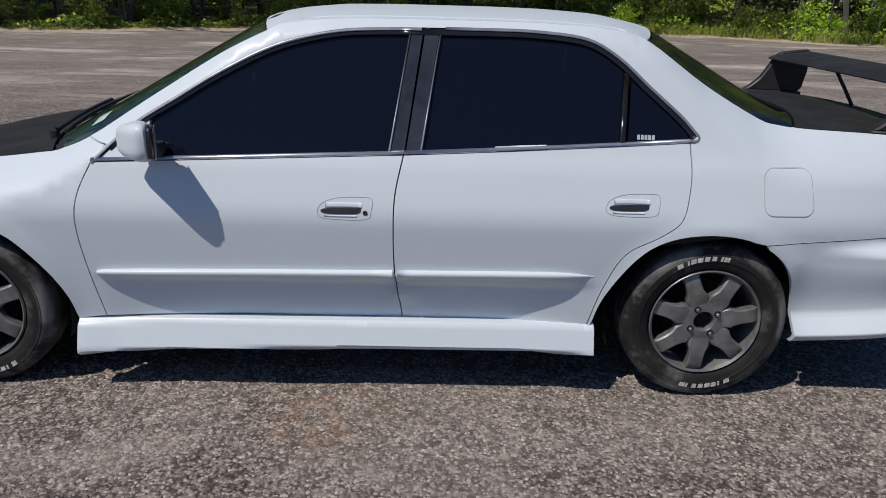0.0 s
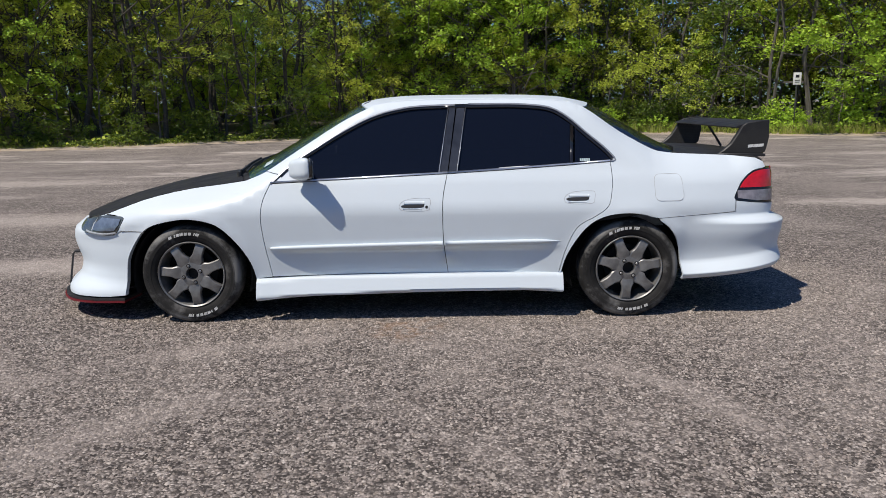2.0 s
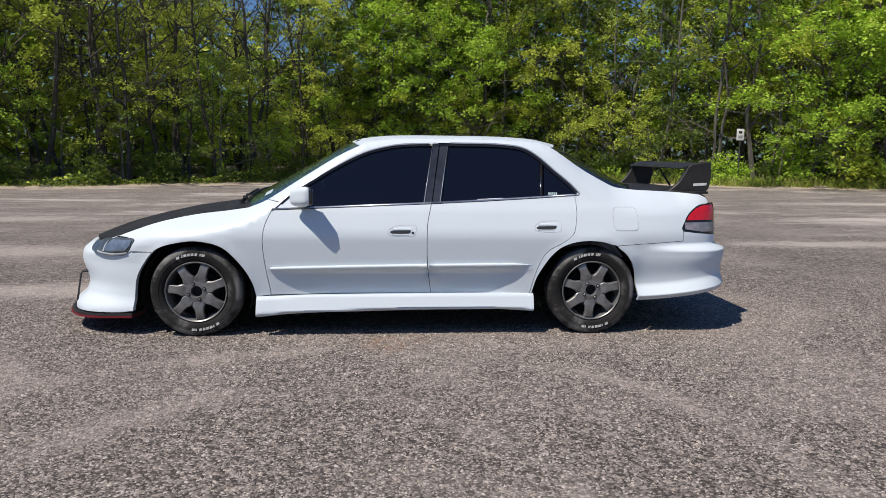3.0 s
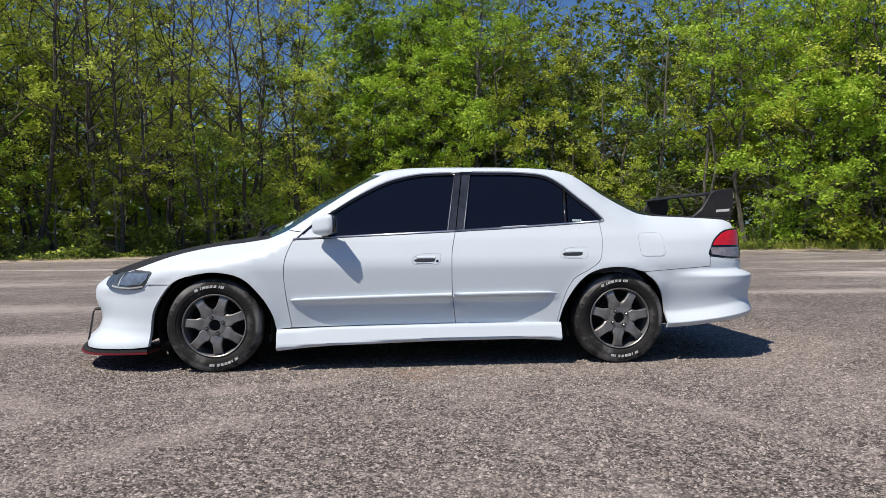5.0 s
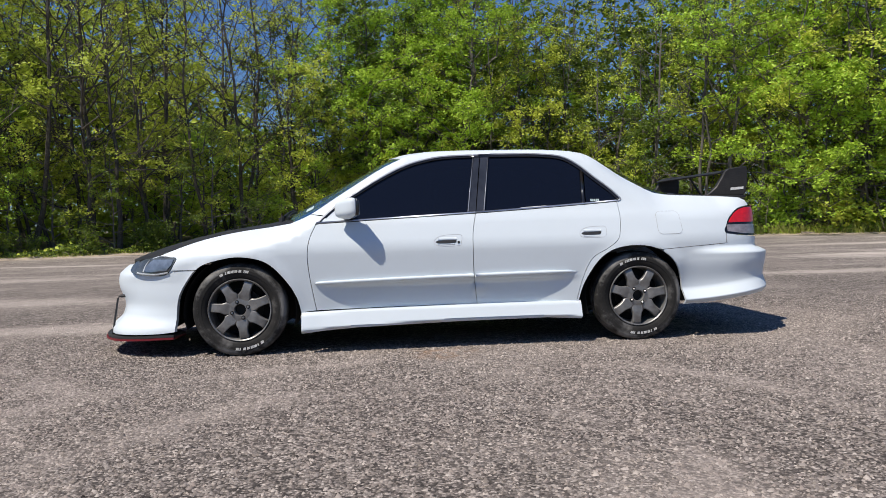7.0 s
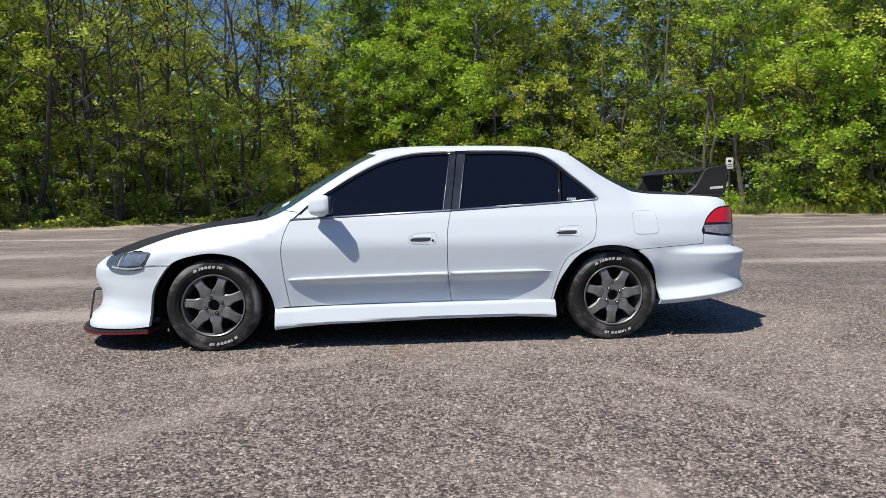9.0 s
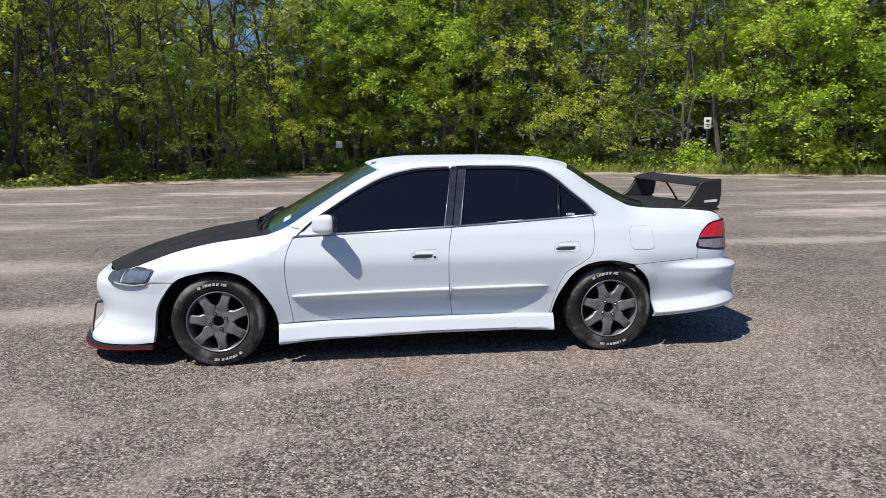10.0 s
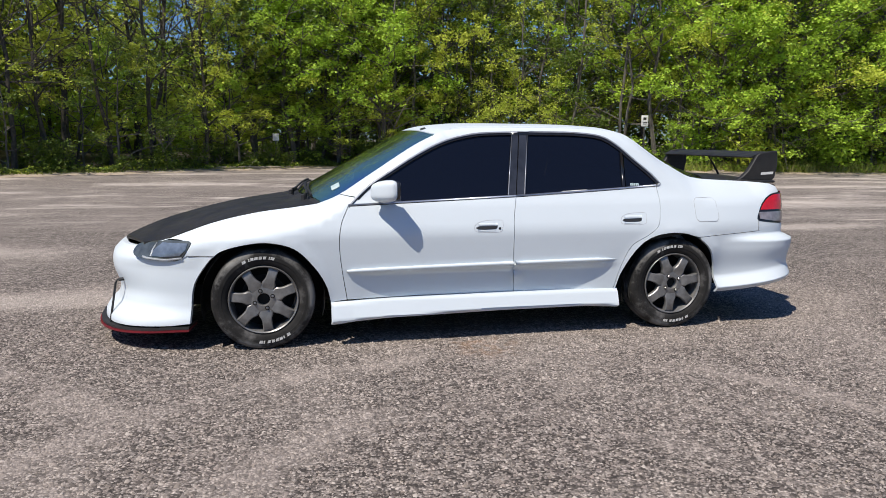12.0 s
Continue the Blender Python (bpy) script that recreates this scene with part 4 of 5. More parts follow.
def front_bumper_inset(u, z):
    nose = step01((-1.7 - u) / 0.5)
    front = step01((-2.05 - u) / 0.45)
    lip = (0.02 + 0.05 * nose) * step01((0.27 - z) / 0.10)
    dip = (0.004 + 0.009 * nose) * math.exp(-(((z - 0.33) / 0.06) ** 2))
    roll = 0.05 * nose * step01((z - 0.55) / 0.07) - 0.040 * front * math.exp(-(((z - 0.49) / 0.11) ** 2))
    back = 0.026 * nose * step01((z - 0.20) / 0.22)
    return min(side_inset(u, max(z, 0.5)), 0.05) - lip + dip + roll + back


def skirt_inset(u, z):
    h = float(np.interp(u, (-0.957, -0.5, 0.2, 0.946), (0.276, 0.284, 0.290, 0.291))) - z
    end = 0.010 * step01((-0.80 - u) / 0.15)
    over = z - lerp_z(SKIRT_LOW, u)
    under = 0.034 * step01((0.016 - over) / 0.016)
    return 0.048 - 0.016 * step01(h / 0.012) - 0.34 * min(h, 0.105) + under - end


def top_tables():
    rows = []
    for k in range(481):
        u = -2.45 + 0.01 * k
        rows.append(flank(1)(u, top_z(u)))
    rows.sort()
    return np.array(rows).T


TOP_X, TOP_Y, TOP_Z = top_tables()
crown_z = table("-2.36:.560 -2.27:.606 -2.189:.646 -2.08:.691 -1.974:.729 -1.761:.786 -1.549:.831 -1.338:.860 -1.20:.880 -1.13:.895 -1.05:.946 -.33:1.342 -.26:1.360 -.204:1.369 -.056:1.383 .156:1.387 "
                ".582:1.386 .796:1.382 1.012:1.369 1.198:1.332 1.45:1.192 1.673:1.065 1.763:1.030 1.85:1.022 2.1:1.015 2.25:1.0 2.32:.98", 0.03)


def roofing(x, v, off=0.0):
    """The car's upper surface over the length and the share of the half width."""
    yt, zt = np.interp(x, TOP_X, TOP_Y), np.interp(x, TOP_X, TOP_Z)
    return (x, v * yt, zt + (crown_z(x) - zt) * (1 - abs(v) ** 2.4) - off)


def across(x_mid, x_edge, n=24):
    """A line over the car, bowed from x_edge at both sides to x_mid in the middle."""
    return [(x_edge + (x_mid - x_edge) * (1 - (2 * k / n - 1) ** 2), 2 * k / n - 1) for k in range(n + 1)]


# ---- the car: outlines of its panels, by length and height ----
ARCH_F = spline([(-1.792, 0.172), (-1.776, 0.378), (-1.698, 0.514), (-1.604, 0.602), (-1.456, 0.645), (-1.321, 0.654), (-1.171, 0.613), (-1.054, 0.496), (-0.985, 0.378), (-0.958, 0.270)], 5)
ARCH_R = spline([(0.930, 0.277), (0.972, 0.415), (1.070, 0.565), (1.180, 0.638), (1.330, 0.660), (1.478, 0.634), (1.600, 0.552), (1.668, 0.415), (1.688, 0.235)], 5)
HOOD_SEAM = spline([(-2.06, 0.652), (-1.97, 0.664), (-1.85, 0.707), (-1.70, 0.759), (-1.55, 0.795), (-1.36, 0.828), (-1.175, 0.850), (-1.025, 0.872)], 5)
A_EDGE = spline([(-1.025, 0.872), (-0.889, 0.930), (-0.696, 1.053), (-0.427, 1.221), (-0.263, 1.303), (-0.2, 1.328), (-0.05, 1.346), (0.15, 1.352), (0.55, 1.352), (0.76, 1.348), (0.96, 1.335), (1.09, 1.302),
                 (1.313, 1.152), (1.515, 1.041), (1.60, 1.018), (1.69, 1.008), (1.86, 1.0), (2.056, 0.990), (2.186, 0.978)], 4)
DAYLIGHT = spline([(-0.845, 0.862), (-0.76, 0.945), (-0.683, 1.006), (-0.57, 1.074), (-0.419, 1.164), (-0.232, 1.255), (-0.045, 1.304), (0.141, 1.320), (0.515, 1.323), (0.703, 1.319), (0.873, 1.298),
                   (0.988, 1.236), (1.085, 1.152), (1.202, 1.054), (1.262, 0.992)], 5)
BELT = [(-0.845, 0.862), (-0.42, 0.880), (0.232, 0.907), (0.60, 0.926), (1.0, 0.950), (1.235, 0.966)]
DOOR_F = spline([(-0.845, 0.862), (-0.889, 0.760), (-0.904, 0.650), (-0.892, 0.502), (-0.857, 0.285)], 6)
DOOR_M = spline([(0.232, 0.907), (0.206, 0.780), (0.201, 0.66), (0.206, 0.492), (0.232, 0.288)], 6)
DOOR_R = spline([(1.235, 0.966), (1.240, 0.88), (1.234, 0.80), (1.210, 0.708), (1.137, 0.648), (1.026, 0.579), (0.960, 0.446), (0.918, 0.285)], 6)
LAMP_F = spline([(-1.782, 0.664), (-1.795, 0.615), (-1.845, 0.557), (-1.93, 0.545), (-2.06, 0.550), (-2.165, 0.564), (-2.205, 0.598), (-2.175, 0.636), (-2.06, 0.657), (-1.97, 0.669), (-1.88, 0.668)], 4, True)
LAMP_R = spline([(2.004, 0.728), (2.026, 0.789), (2.068, 0.845), (2.132, 0.890), (2.20, 0.911), (2.30, 0.912), (2.46, 0.905), (2.47, 0.80), (2.46, 0.705), (2.30, 0.700), (2.15, 0.708)], 4, True)
SKIRT_LOW = [(-0.957, 0.135), (-0.80, 0.150), (-0.60, 0.163), (0.13, 0.180), (0.70, 0.182), (0.946, 0.166)]


def lerp_z(curve, x):
    xs, zs = zip(*sorted(curve))
    return float(np.interp(x, xs, zs))


def inner(curve, d):
    """The curve moved inwards (down and towards the middle) by d."""
    p = np.array(curve)
    t = np.gradient(p, axis=0)
    t /= np.hypot(*t.T)[:, None]
    return [tuple(q) for q in p + np.stack([t[:, 1], -t[:, 0]], 1) * d]


car = tagged(new("car"), "white four-door sedan with black bonnet, side skirts and black rear wing", "car")


def build_flank(side):
    f = flank(side)
    fl = -side
    # front wing
    seam = [(-1.636, 0.578), (-1.80, 0.578)]
    lamp_edge = sorted([p for p in LAMP_F if p[0] > -1.86 and p[1] < 0.664], key=lambda p: p[1])
    fender = HOOD_SEAM[4:] + A_EDGE[1:5] + [(-0.80, 0.915)] + DOOR_F + [(-0.93, 0.278)] + ARCH_F[::-1]
    cut = [p for p in fender if not (p[0] < -1.45 and p[1] < 0.577)]
    fender = cut + seam + lamp_edge + [(-1.86, 0.670), (-1.94, 0.672)]
    panel("front_wing", fender, f, PAINT, car, flip=fl, step=0.04)
    # body side: windscreen post, roof rail, rear post and rear wing in one
    a = A_EDGE[4:]
    tail = [(2.235, 0.955), (2.25, 0.918)]
    lamp = sorted([p for p in LAMP_R if p[0] < 2.22 and p[1] >= 0.728], key=lambda p: -p[1])
    low = [(2.0, 0.655), (1.93, 0.6508), (1.83, 0.6452), (1.74, 0.640), (1.62, 0.6322), (1.52, 0.626)]
    arch = [p for p in ARCH_R if p[0] < 1.50][::-1]
    body = a + tail + lamp + low + arch + DOOR_R[::-1] + DAYLIGHT[::-1] + [(-0.82, 0.900), (-0.80, 0.917)]
    panel("body_side", body, f, PAINT, car, flip=fl, step=0.04)
    # doors
    belt_f = [p for p in BELT if p[0] < 0.24]
    door = belt_f + DOOR_M[1:] + DOOR_F[::-1][:-1]
    fd = panel("front_door", door, f, PAINT, car, flip=fl, step=0.03)
    belt_r = [p for p in BELT if p[0] > 0.22]
    rear = belt_r + DOOR_R[1:] + DOOR_M[::-1][:-1]
    rd = panel("rear_door", rear, f, PAINT, car, flip=fl, step=0.03)
    # dark shell behind the seams
    shell = [(-0.95, 0.26), (-0.95, 0.90), (-0.80, 0.93), (1.30, 0.97), (1.95, 0.90), (1.95, 0.66), (1.5, 0.66), (1.05, 0.60), (0.90, 0.26)]
    panel("inner_shell", shell, f, WELL, car, flip=fl, step=0.06, gap=0, flange=0, off=0.024)
    # glass and its frames
    ring = inner(DAYLIGHT, 0.020)
    glass_f = [(-0.650, 0.878)] + [p for p in ring if -0.645 < p[0] < 0.245] + [(0.243, 1.302), (0.178, 0.912)]
    panel("window", glass_f, f, TINT, fd, "dark tinted front side window", flip=fl, gap=0, off=0.012, flange=0.004)
    bar0, bar1 = (0.996, 0.952), (1.008, lerp_z(ring, 1.008) - 0.004)
    glass_r = [(0.290, 0.917)] + [(0.352, 1.302)] + [p for p in ring if 0.37 < p[0] < 1.0] + [bar1, bar0]
    panel("window", glass_r, f, TINT, rd, "dark tinted rear side window", flip=fl, gap=0, off=0.012, flange=0.004)
    quarter = [(1.018, 0.955), (1.028, lerp_z(ring, 1.03) - 0.004)] + [p for p in ring if 1.04 < p[0] < 1.235] + [(1.238, 0.985), (1.225, 0.972)]
    panel("window", quarter, f, TINT, rd, "dark tinted small rear quarter window", flip=fl, gap=0, off=0.012, flange=0.004)
    ribbon("divider", [bar0, (bar1[0], bar1[1])], 0.020, f, GLOSS, rd, proud=0.004)
    panel("pillar_trim", [(0.182, 0.909), (0.252, 1.308), (0.292, 1.310), (0.234, 0.909)], f, PILLAR, fd, "grey door pillar trim", flip=fl, gap=0.001, off=0.003)
    panel("pillar_trim", [(0.238, 0.909), (0.298, 1.310), (0.350, 1.309), (0.290, 0.913)], f, PILLAR, rd, "grey door pillar trim", flip=fl, gap=0.001, off=0.003)
    ribbon("pillar_edge", [(0.181, 0.912), (0.246, 1.302)], 0.006, f, STRIP, fd, "thin satin edge of the pillar", proud=0.003, off=0.002)
    ribbon("pillar_edge", [(0.292, 0.917), (0.353, 1.302)], 0.006, f, STRIP, rd, "thin satin edge of the pillar", proud=0.003, off=0.002)
    front_arc = [p for p in inner(DAYLIGHT, 0.012) if -0.80 < p[0] < 0.31]
    rear_arc = [p for p in inner(DAYLIGHT, 0.012) if 0.28 < p[0]]
    ribbon("window_frame", front_arc, 0.022, f, GLOSS, fd, "black window frame", proud=0.003, off=0.004)
    ribbon("window_frame", rear_arc, 0.022, f, GLOSS, rd, "black window frame", proud=0.003, off=0.004)
    ribbon("bright_strip", [p for p in inner(DAYLIGHT, 0.003) if p[0] < 0.31], 0.011, f, STRIP, fd, "thin satin metal strip", proud=0.004)
    ribbon("bright_strip", [p for p in DAYLIGHT if p[0] > 0.297] + [(1.266, 0.984), (1.262, 0.976), (1.250, 0.971), (1.232, 0.972)], 0.011, f, STRIP, rd, "thin satin metal strip", proud=0.004)
    ribbon("belt_strip", [(x, z + 0.008) for x, z in BELT if x < 0.235], 0.011, f, CHROME, fd, "bright metal belt strip", proud=0.006)
    ribbon("belt_strip", [(x, z + 0.008) for x, z in BELT if x > 0.23], 0.011, f, CHROME, rd, "bright metal belt strip", proud=0.006)
    if side < 0:
        # worn seal edge; white stands in for the light it reflects
        ribbon("worn_edge", [(0.55, 0.936), (0.64, 0.941), (0.73, 0.945)], 0.008, f, WHITE, rd, "worn edge of the window seal, its shine painted white", proud=0.004, off=0.004)
    # mirror foot panel
    panel("mirror_foot", [(-0.815, 0.874), (-0.652, 0.881), (-0.652, 1.004), (-0.69, 0.985)], f, PAINT, fd, flip=fl, gap=0, off=0.004)
    # mouldings
    ribbon("moulding", spline([(-0.862, 0.466), (-0.80, 0.470), (-0.3, 0.481), (0.199, 0.489)], 6), 0.026, f, PAINT, fd, "white rubbing strip", proud=0.022, point=0)
    ribbon("moulding", spline([(0.214, 0.489), (0.5, 0.492), (0.80, 0.494), (0.925, 0.492)], 6), 0.026, f, PAINT, rd, "white rubbing strip", proud=0.022, point=-1)
    # door handles
    for door_ob, hx, hz in ((fd, 0.034, 0.722), (rd, 1.036, 0.752)):
        oval = spline([(hx - 0.095, hz - 0.010), (hx - 0.082, hz + 0.022), (hx - 0.03, hz + 0.042), (hx + 0.06, hz + 0.046), (hx + 0.092, hz + 0.038), (hx + 0.090, hz + 0.0), (hx + 0.070, hz - 0.028), (hx - 0.06, hz - 0.028)], 5, True)
        ribbon("handle_seam", oval, 0.0024, f, SEAM, door_ob, "fine grey seam round the handle", proud=0.0008, closed=True)
        # no recess is cut: a black patch paints the shade of the hollow
        slot = spline([(hx - 0.070, hz - 0.010), (hx - 0.072, hz + 0.007), (hx + 0.045, hz + 0.010), (hx + 0.055, hz + 0.008), (hx + 0.040, hz - 0.010)], 3, True)
        panel("handle_slot", slot, f, BLACK, door_ob, "flat black patch for the shaded hollow under the handle", flip=fl, gap=0, off=-0.0015, flange=0.0)
        grip = [(hx - 0.068, hz + 0.018), (hx - 0.02, hz + 0.020), (hx + 0.058, hz + 0.019)]
        ribbon("handle", spline(grip, 6), 0.018, f, PAINT, door_ob, "white flap door handle", proud=0.0022)
        ribbon("handle_lip", spline([(hx - 0.072, hz - 0.018), (hx + 0.04, hz - 0.018)], 5), 0.006, f, PAINT, door_ob, proud=0.002)
    lock = f(0.104, 0.716, -0.001)
    bm = disc(0.0085, 0.0, 16)
    bmesh.ops.translate(bm, verts=bm.verts[:], vec=(lock[0], lock[1] + side * 0.002, lock[2]))
    part("lock", bm, BLACK, fd, "small door lock")
    # fuel flap seam on the near side
    if side < 0:
        flap = []
        for cx, cz, a0 in ((1.640, 0.766, -90), (1.634, 0.856, 0), (1.530, 0.856, 90), (1.532, 0.766, 180)):
            flap += [(cx + 0.034 * math.cos(radians(a0 + 15 * k)), cz + 0.034 * math.sin(radians(a0 + 15 * k))) for k in range(7)]
        panel("fuel_flap", flap, f, PAINT, car, flip=fl, gap=0.001, off=-0.0012, flange=0.004)
        ribbon("flap_seam", flap, 0.0026, f, SEAM, car, "dark hairline seam", proud=0.0006, closed=True, off=-0.001)
        for k in range(5):
            panel("window_mark", [(1.050 + k * 0.013, 0.972), (1.050 + k * 0.013, 0.988), (1.060 + k * 0.013, 0.988), (1.060 + k * 0.013, 0.972)], f, PALE, rd, "pale sticker marks on the glass", flip=fl, gap=0, flange=0, off=0.0085)
    # skirt and bumpers
    fs = flank(side, skirt_inset)
    top = [(-0.957, 0.276), (-0.5, 0.284), (0.2, 0.290), (0.946, 0.291)]
    panel("side_skirt", top + SKIRT_LOW[::-1], fs, PAINT, car, "white add-on side skirt", flip=fl, step=0.02, gap=0.001, flange=0.05)
    fb = rear_bumper(side)
    edge = [p for p in ARCH_R if p[0] > 1.50 and p[1] < 0.622]
    low_r = [(1.70 + 0.1 * k, 0.235) for k in range(12)]
    ends = OUT_S[-1] - 0.001
    rb = edge + [p for p in low_r if p[0] < ends] + [(ends, 0.235), (ends, 0.690), (2.40, 0.694), (2.25, 0.699), (2.12, 0.709), (2.004, 0.724), (2.002, 0.655), (1.74, 0.640), (1.52, 0.626)]
    panel("rear_bumper", rb, fb, PAINT, car, "white body-kit rear bumper", flip=fl, step=0.016, gap=0.0018, flange=0.02, snap=ends)
    ff = flank(side, front_bumper_inset)
    nose = OUT_S[0] + 0.001
    edge = [p for p in ARCH_F if p[0] < -1.50 and p[1] < 0.576]
    lampb = sorted([p for p in LAMP_F if p[1] < 0.605 and p[0] < -1.80], key=lambda p: -p[0])
    fbp = edge + [(-1.639, 0.5745), (-1.79, 0.5745)] + lampb + [(-2.27, 0.612), (-2.36, 0.610), (nose, 0.602), (nose, 0.142), (-2.3, 0.146), (-1.9, 0.160)]
    panel("front_bumper", fbp, ff, PAINT, car, "white body-kit front bumper", flip=fl, step=0.025, gap=0.0015, flange=0.03, snap=nose)
    ribbon("bumper_seam", spline([(1.525, 0.6285), (1.74, 0.6420), (1.99, 0.6575), (2.003, 0.665), (2.006, 0.722)], 4), 0.0020, f, SEAM, car, "fine dark seam over the bumper", proud=0.0010)
    ribbon("bumper_seam", [(-1.638, 0.5755), (-1.70, 0.5755), (-1.795, 0.5755)], 0.0020, f, SEAM, car, "fine dark seam over the bumper", proud=0.0010)
    # lamps
    lampf = lambda u, z, off=0.0: flank(side)(u, z, off - 0.004 * math.exp(-(((z - 0.60) / 0.06) ** 2)) + 0.034 * step01((-1.9 - u) / 0.4) * step01((z - 0.535) / 0.10))  # noqa: E731
    hl = panel("headlight", LAMP_F, lampf, SMOKE, car, "smoked grey headlight", flip=fl, gap=0.0018, step=0.03)
    panel("headlight_insert", [(-1.792, 0.655), (-1.802, 0.618), (-1.84, 0.578), (-1.96, 0.570), (-2.03, 0.575), (-2.02, 0.61), (-1.97, 0.655)], lampf, CLEAR, hl, "pale reflector inside the lamp", flip=fl, gap=0.002, off=-0.005, flange=0.004, step=0.03)
    ribbon("headlight_trim", spline([(-1.83, 0.566), (-1.93, 0.553), (-2.05, 0.559), (-2.10, 0.566)], 4), 0.013, lampf, LAMPSTRIP, hl, "pale lower strip of the lamp", proud=0.002, off=-0.001)
    ribbon("headlight_divider", [(-2.035, 0.572), (-2.028, 0.612), (-2.010, 0.652)], 0.012, lampf, LAMPSTRIP, hl, "pale upright bar inside the lamp", proud=0.002, off=-0.002)
    tl = panel("tail_light", LAMP_R, f, GLOSS, car, "red and clear tail light", flip=fl, gap=0.002, step=0.03)
    upper = [p for p in LAMP_R if p[1] > 0.790]
    upper = sorted([p for p in upper if p[0] < 2.3], key=lambda p: (p[0], p[1])) + sorted([p for p in upper if p[0] >= 2.3], key=lambda p: -p[1])
    panel("red_lens", shrink(upper + [(2.44, 0.792), (2.03, 0.792)], 0.008), f, RED, tl, "red tail lamp lens", flip=fl, gap=0, off=-0.004, flange=0.004, step=0.03)
    panel("clear_lens", [(2.022, 0.784), (2.44, 0.784), (2.44, 0.718), (2.30, 0.714), (2.15, 0.720), (2.020, 0.738)], f, GREYLENS, tl, "clear lower lamp lens", flip=fl, gap=0, off=-0.004, flange=0.004, step=0.03)
    # wheel housings
    for wx in (-1.3575, 1.3575):
        bm = lathe([(0.366, -0.086 if wx < 0 else -0.100), (0.375, -0.38), (0.05, -0.39)], 40)
        bmesh.ops.delete(bm, geom=[v for v in bm.verts if v.co.z < (-0.17 if wx < 0 or v.co.x < 0 else 0.10)], context="VERTS")
        bmesh.ops.transform(bm, matrix=Matrix.Translation((wx, side * 0.90, 0.30)) @ Matrix.Diagonal((1, -side, 1, 1)), verts=bm.verts[:])
        part("wheel_housing", bm, WELL, car, "black wheel housing")


for s in (-1, 1):
    build_flank(s)


# ---- the car: its upper surfaces ----
def sheet(front, back):
    return front + back[::-1]


panel("bonnet", sheet([(max(x, -2.30), v * 0.985) for x, v in across(-2.255, -2.05)], across(-1.165, -1.035)), roofing, CARBON, car, "matt black carbon bonnet", step=0.045, gap=0.002, flange=0.016, off=-0.002, flip=1)
panel("cowl", sheet(across(-1.160, -1.030), across(-1.095, -0.985)), roofing, BLACK, car, "black cowl panel under the windscreen", step=0.06, gap=0, flange=0.01, off=0.012, flip=1)
panel("windscreen", sheet(across(-1.115, -0.995), across(-0.345, -0.262)), roofing, SCREEN, car, "windscreen film with reflected green and sky blue painted in", step=0.05, gap=0.001, flange=0.008, off=0.003, flip=1)
panel("roof", sheet(across(-0.340, -0.257), across(1.205, 1.088)), roofing, PAINT, car, "white roof", step=0.05, gap=0.0, flange=0.03, flip=1)
panel("rear_window", sheet(across(1.212, 1.093), across(1.770, 1.640)), roofing, TINT, car, "dark tinted rear window", step=0.05, gap=0.0, flange=0.008, off=0.003, flip=1)
panel("boot_lid", sheet(across(1.778, 1.648), across(2.275, 2.19)), roofing, CARBON, car, "matt black boot lid", step=0.05, gap=0.002, flange=0.03, off=-0.001, flip=1)
# tail panel under the lid, and the floor pan
part("tail_panel", box_bm(2.15, 2.26, -0.50, 0.50, 0.62, 0.93, 0.02), CARBON, car, "black boot lid face")
part("floor_pan", box_bm(-1.95, 2.0, -0.50, 0.50, 0.22, 0.36, 0.03), WELL, car, "black underside")
part("floor_pan", box_bm(-0.93, 0.92, -0.72, 0.72, 0.19, 0.33, 0.03), WELL, car, "black underside")
part("undertray", box_bm(-1.98, -1.83, -0.60, 0.60, 0.17, 0.50, 0.03), WELL, car, "black tray behind the bumper")
part("engine_block", box_bm(-1.95, -1.0, -0.45, 0.50, 0.30, 0.55, 0.03), WELL, car, "dark bulk under the bonnet")
part("dashboard", box_bm(-1.0, -0.55, -0.66, 0.66, 0.60, 0.86, 0.05), BLACK, car, "black dashboard")
for y in (-0.36, 0.36):
    part("seat", box_bm(0.05, 0.22, y - 0.24, y + 0.24, 0.40, 1.16, 0.06), BLACK, car, "dark front seat back")
part("seat", box_bm(0.95, 1.15, -0.6, 0.6, 0.40, 1.08, 0.06), BLACK, car, "dark rear bench back")
# sticker in the windscreen corner, wipers, sunroof edge, roof-front hole
panel("screen_sticker", [(-0.925, -0.86), (-0.925, -0.74), (-0.875, -0.74), (-0.875, -0.86)], roofing, PALE, car, "pale inspection sticker", gap=0, flange=0, off=-0.001)
for v0, v1 in ((-0.80, -0.12), (-0.10, 0.62)):
    lie = lambda v, dx, up: roofing(-1.000 - 0.105 * (1 - v * v) + dx, v, -up)  # noqa: E731
    line = [v0 + (v1 - v0) * k / 6 for k in range(7)]
    wiper = part("wiper", tube_bm([lie(v0, -0.05, -0.01), lie(v0, -0.045, 0.03)] + [lie(v, -0.03 + 0.012 * k, 0.030) for k, v in enumerate(line[1:], 1)], [0.016, 0.012] + [0.008] * 6, 6), BLACK, car, "black wiper arm")
    part("blade", tube_bm([lie(v, -0.012 + 0.012 * k, 0.012) for k, v in enumerate(line)], 0.008, 6), BLACK, wiper)
    part("spindle", tube_bm([lie(v0, -0.06, -0.02), lie(v0, -0.06, 0.030)], 0.017, 8), BLACK, wiper)
ribbon("roof_slot", [(-0.290, -0.60), (-0.278, -0.46)], 0.042, roofing, BLACK, car, "small dark slot in the roof front", proud=0.001)
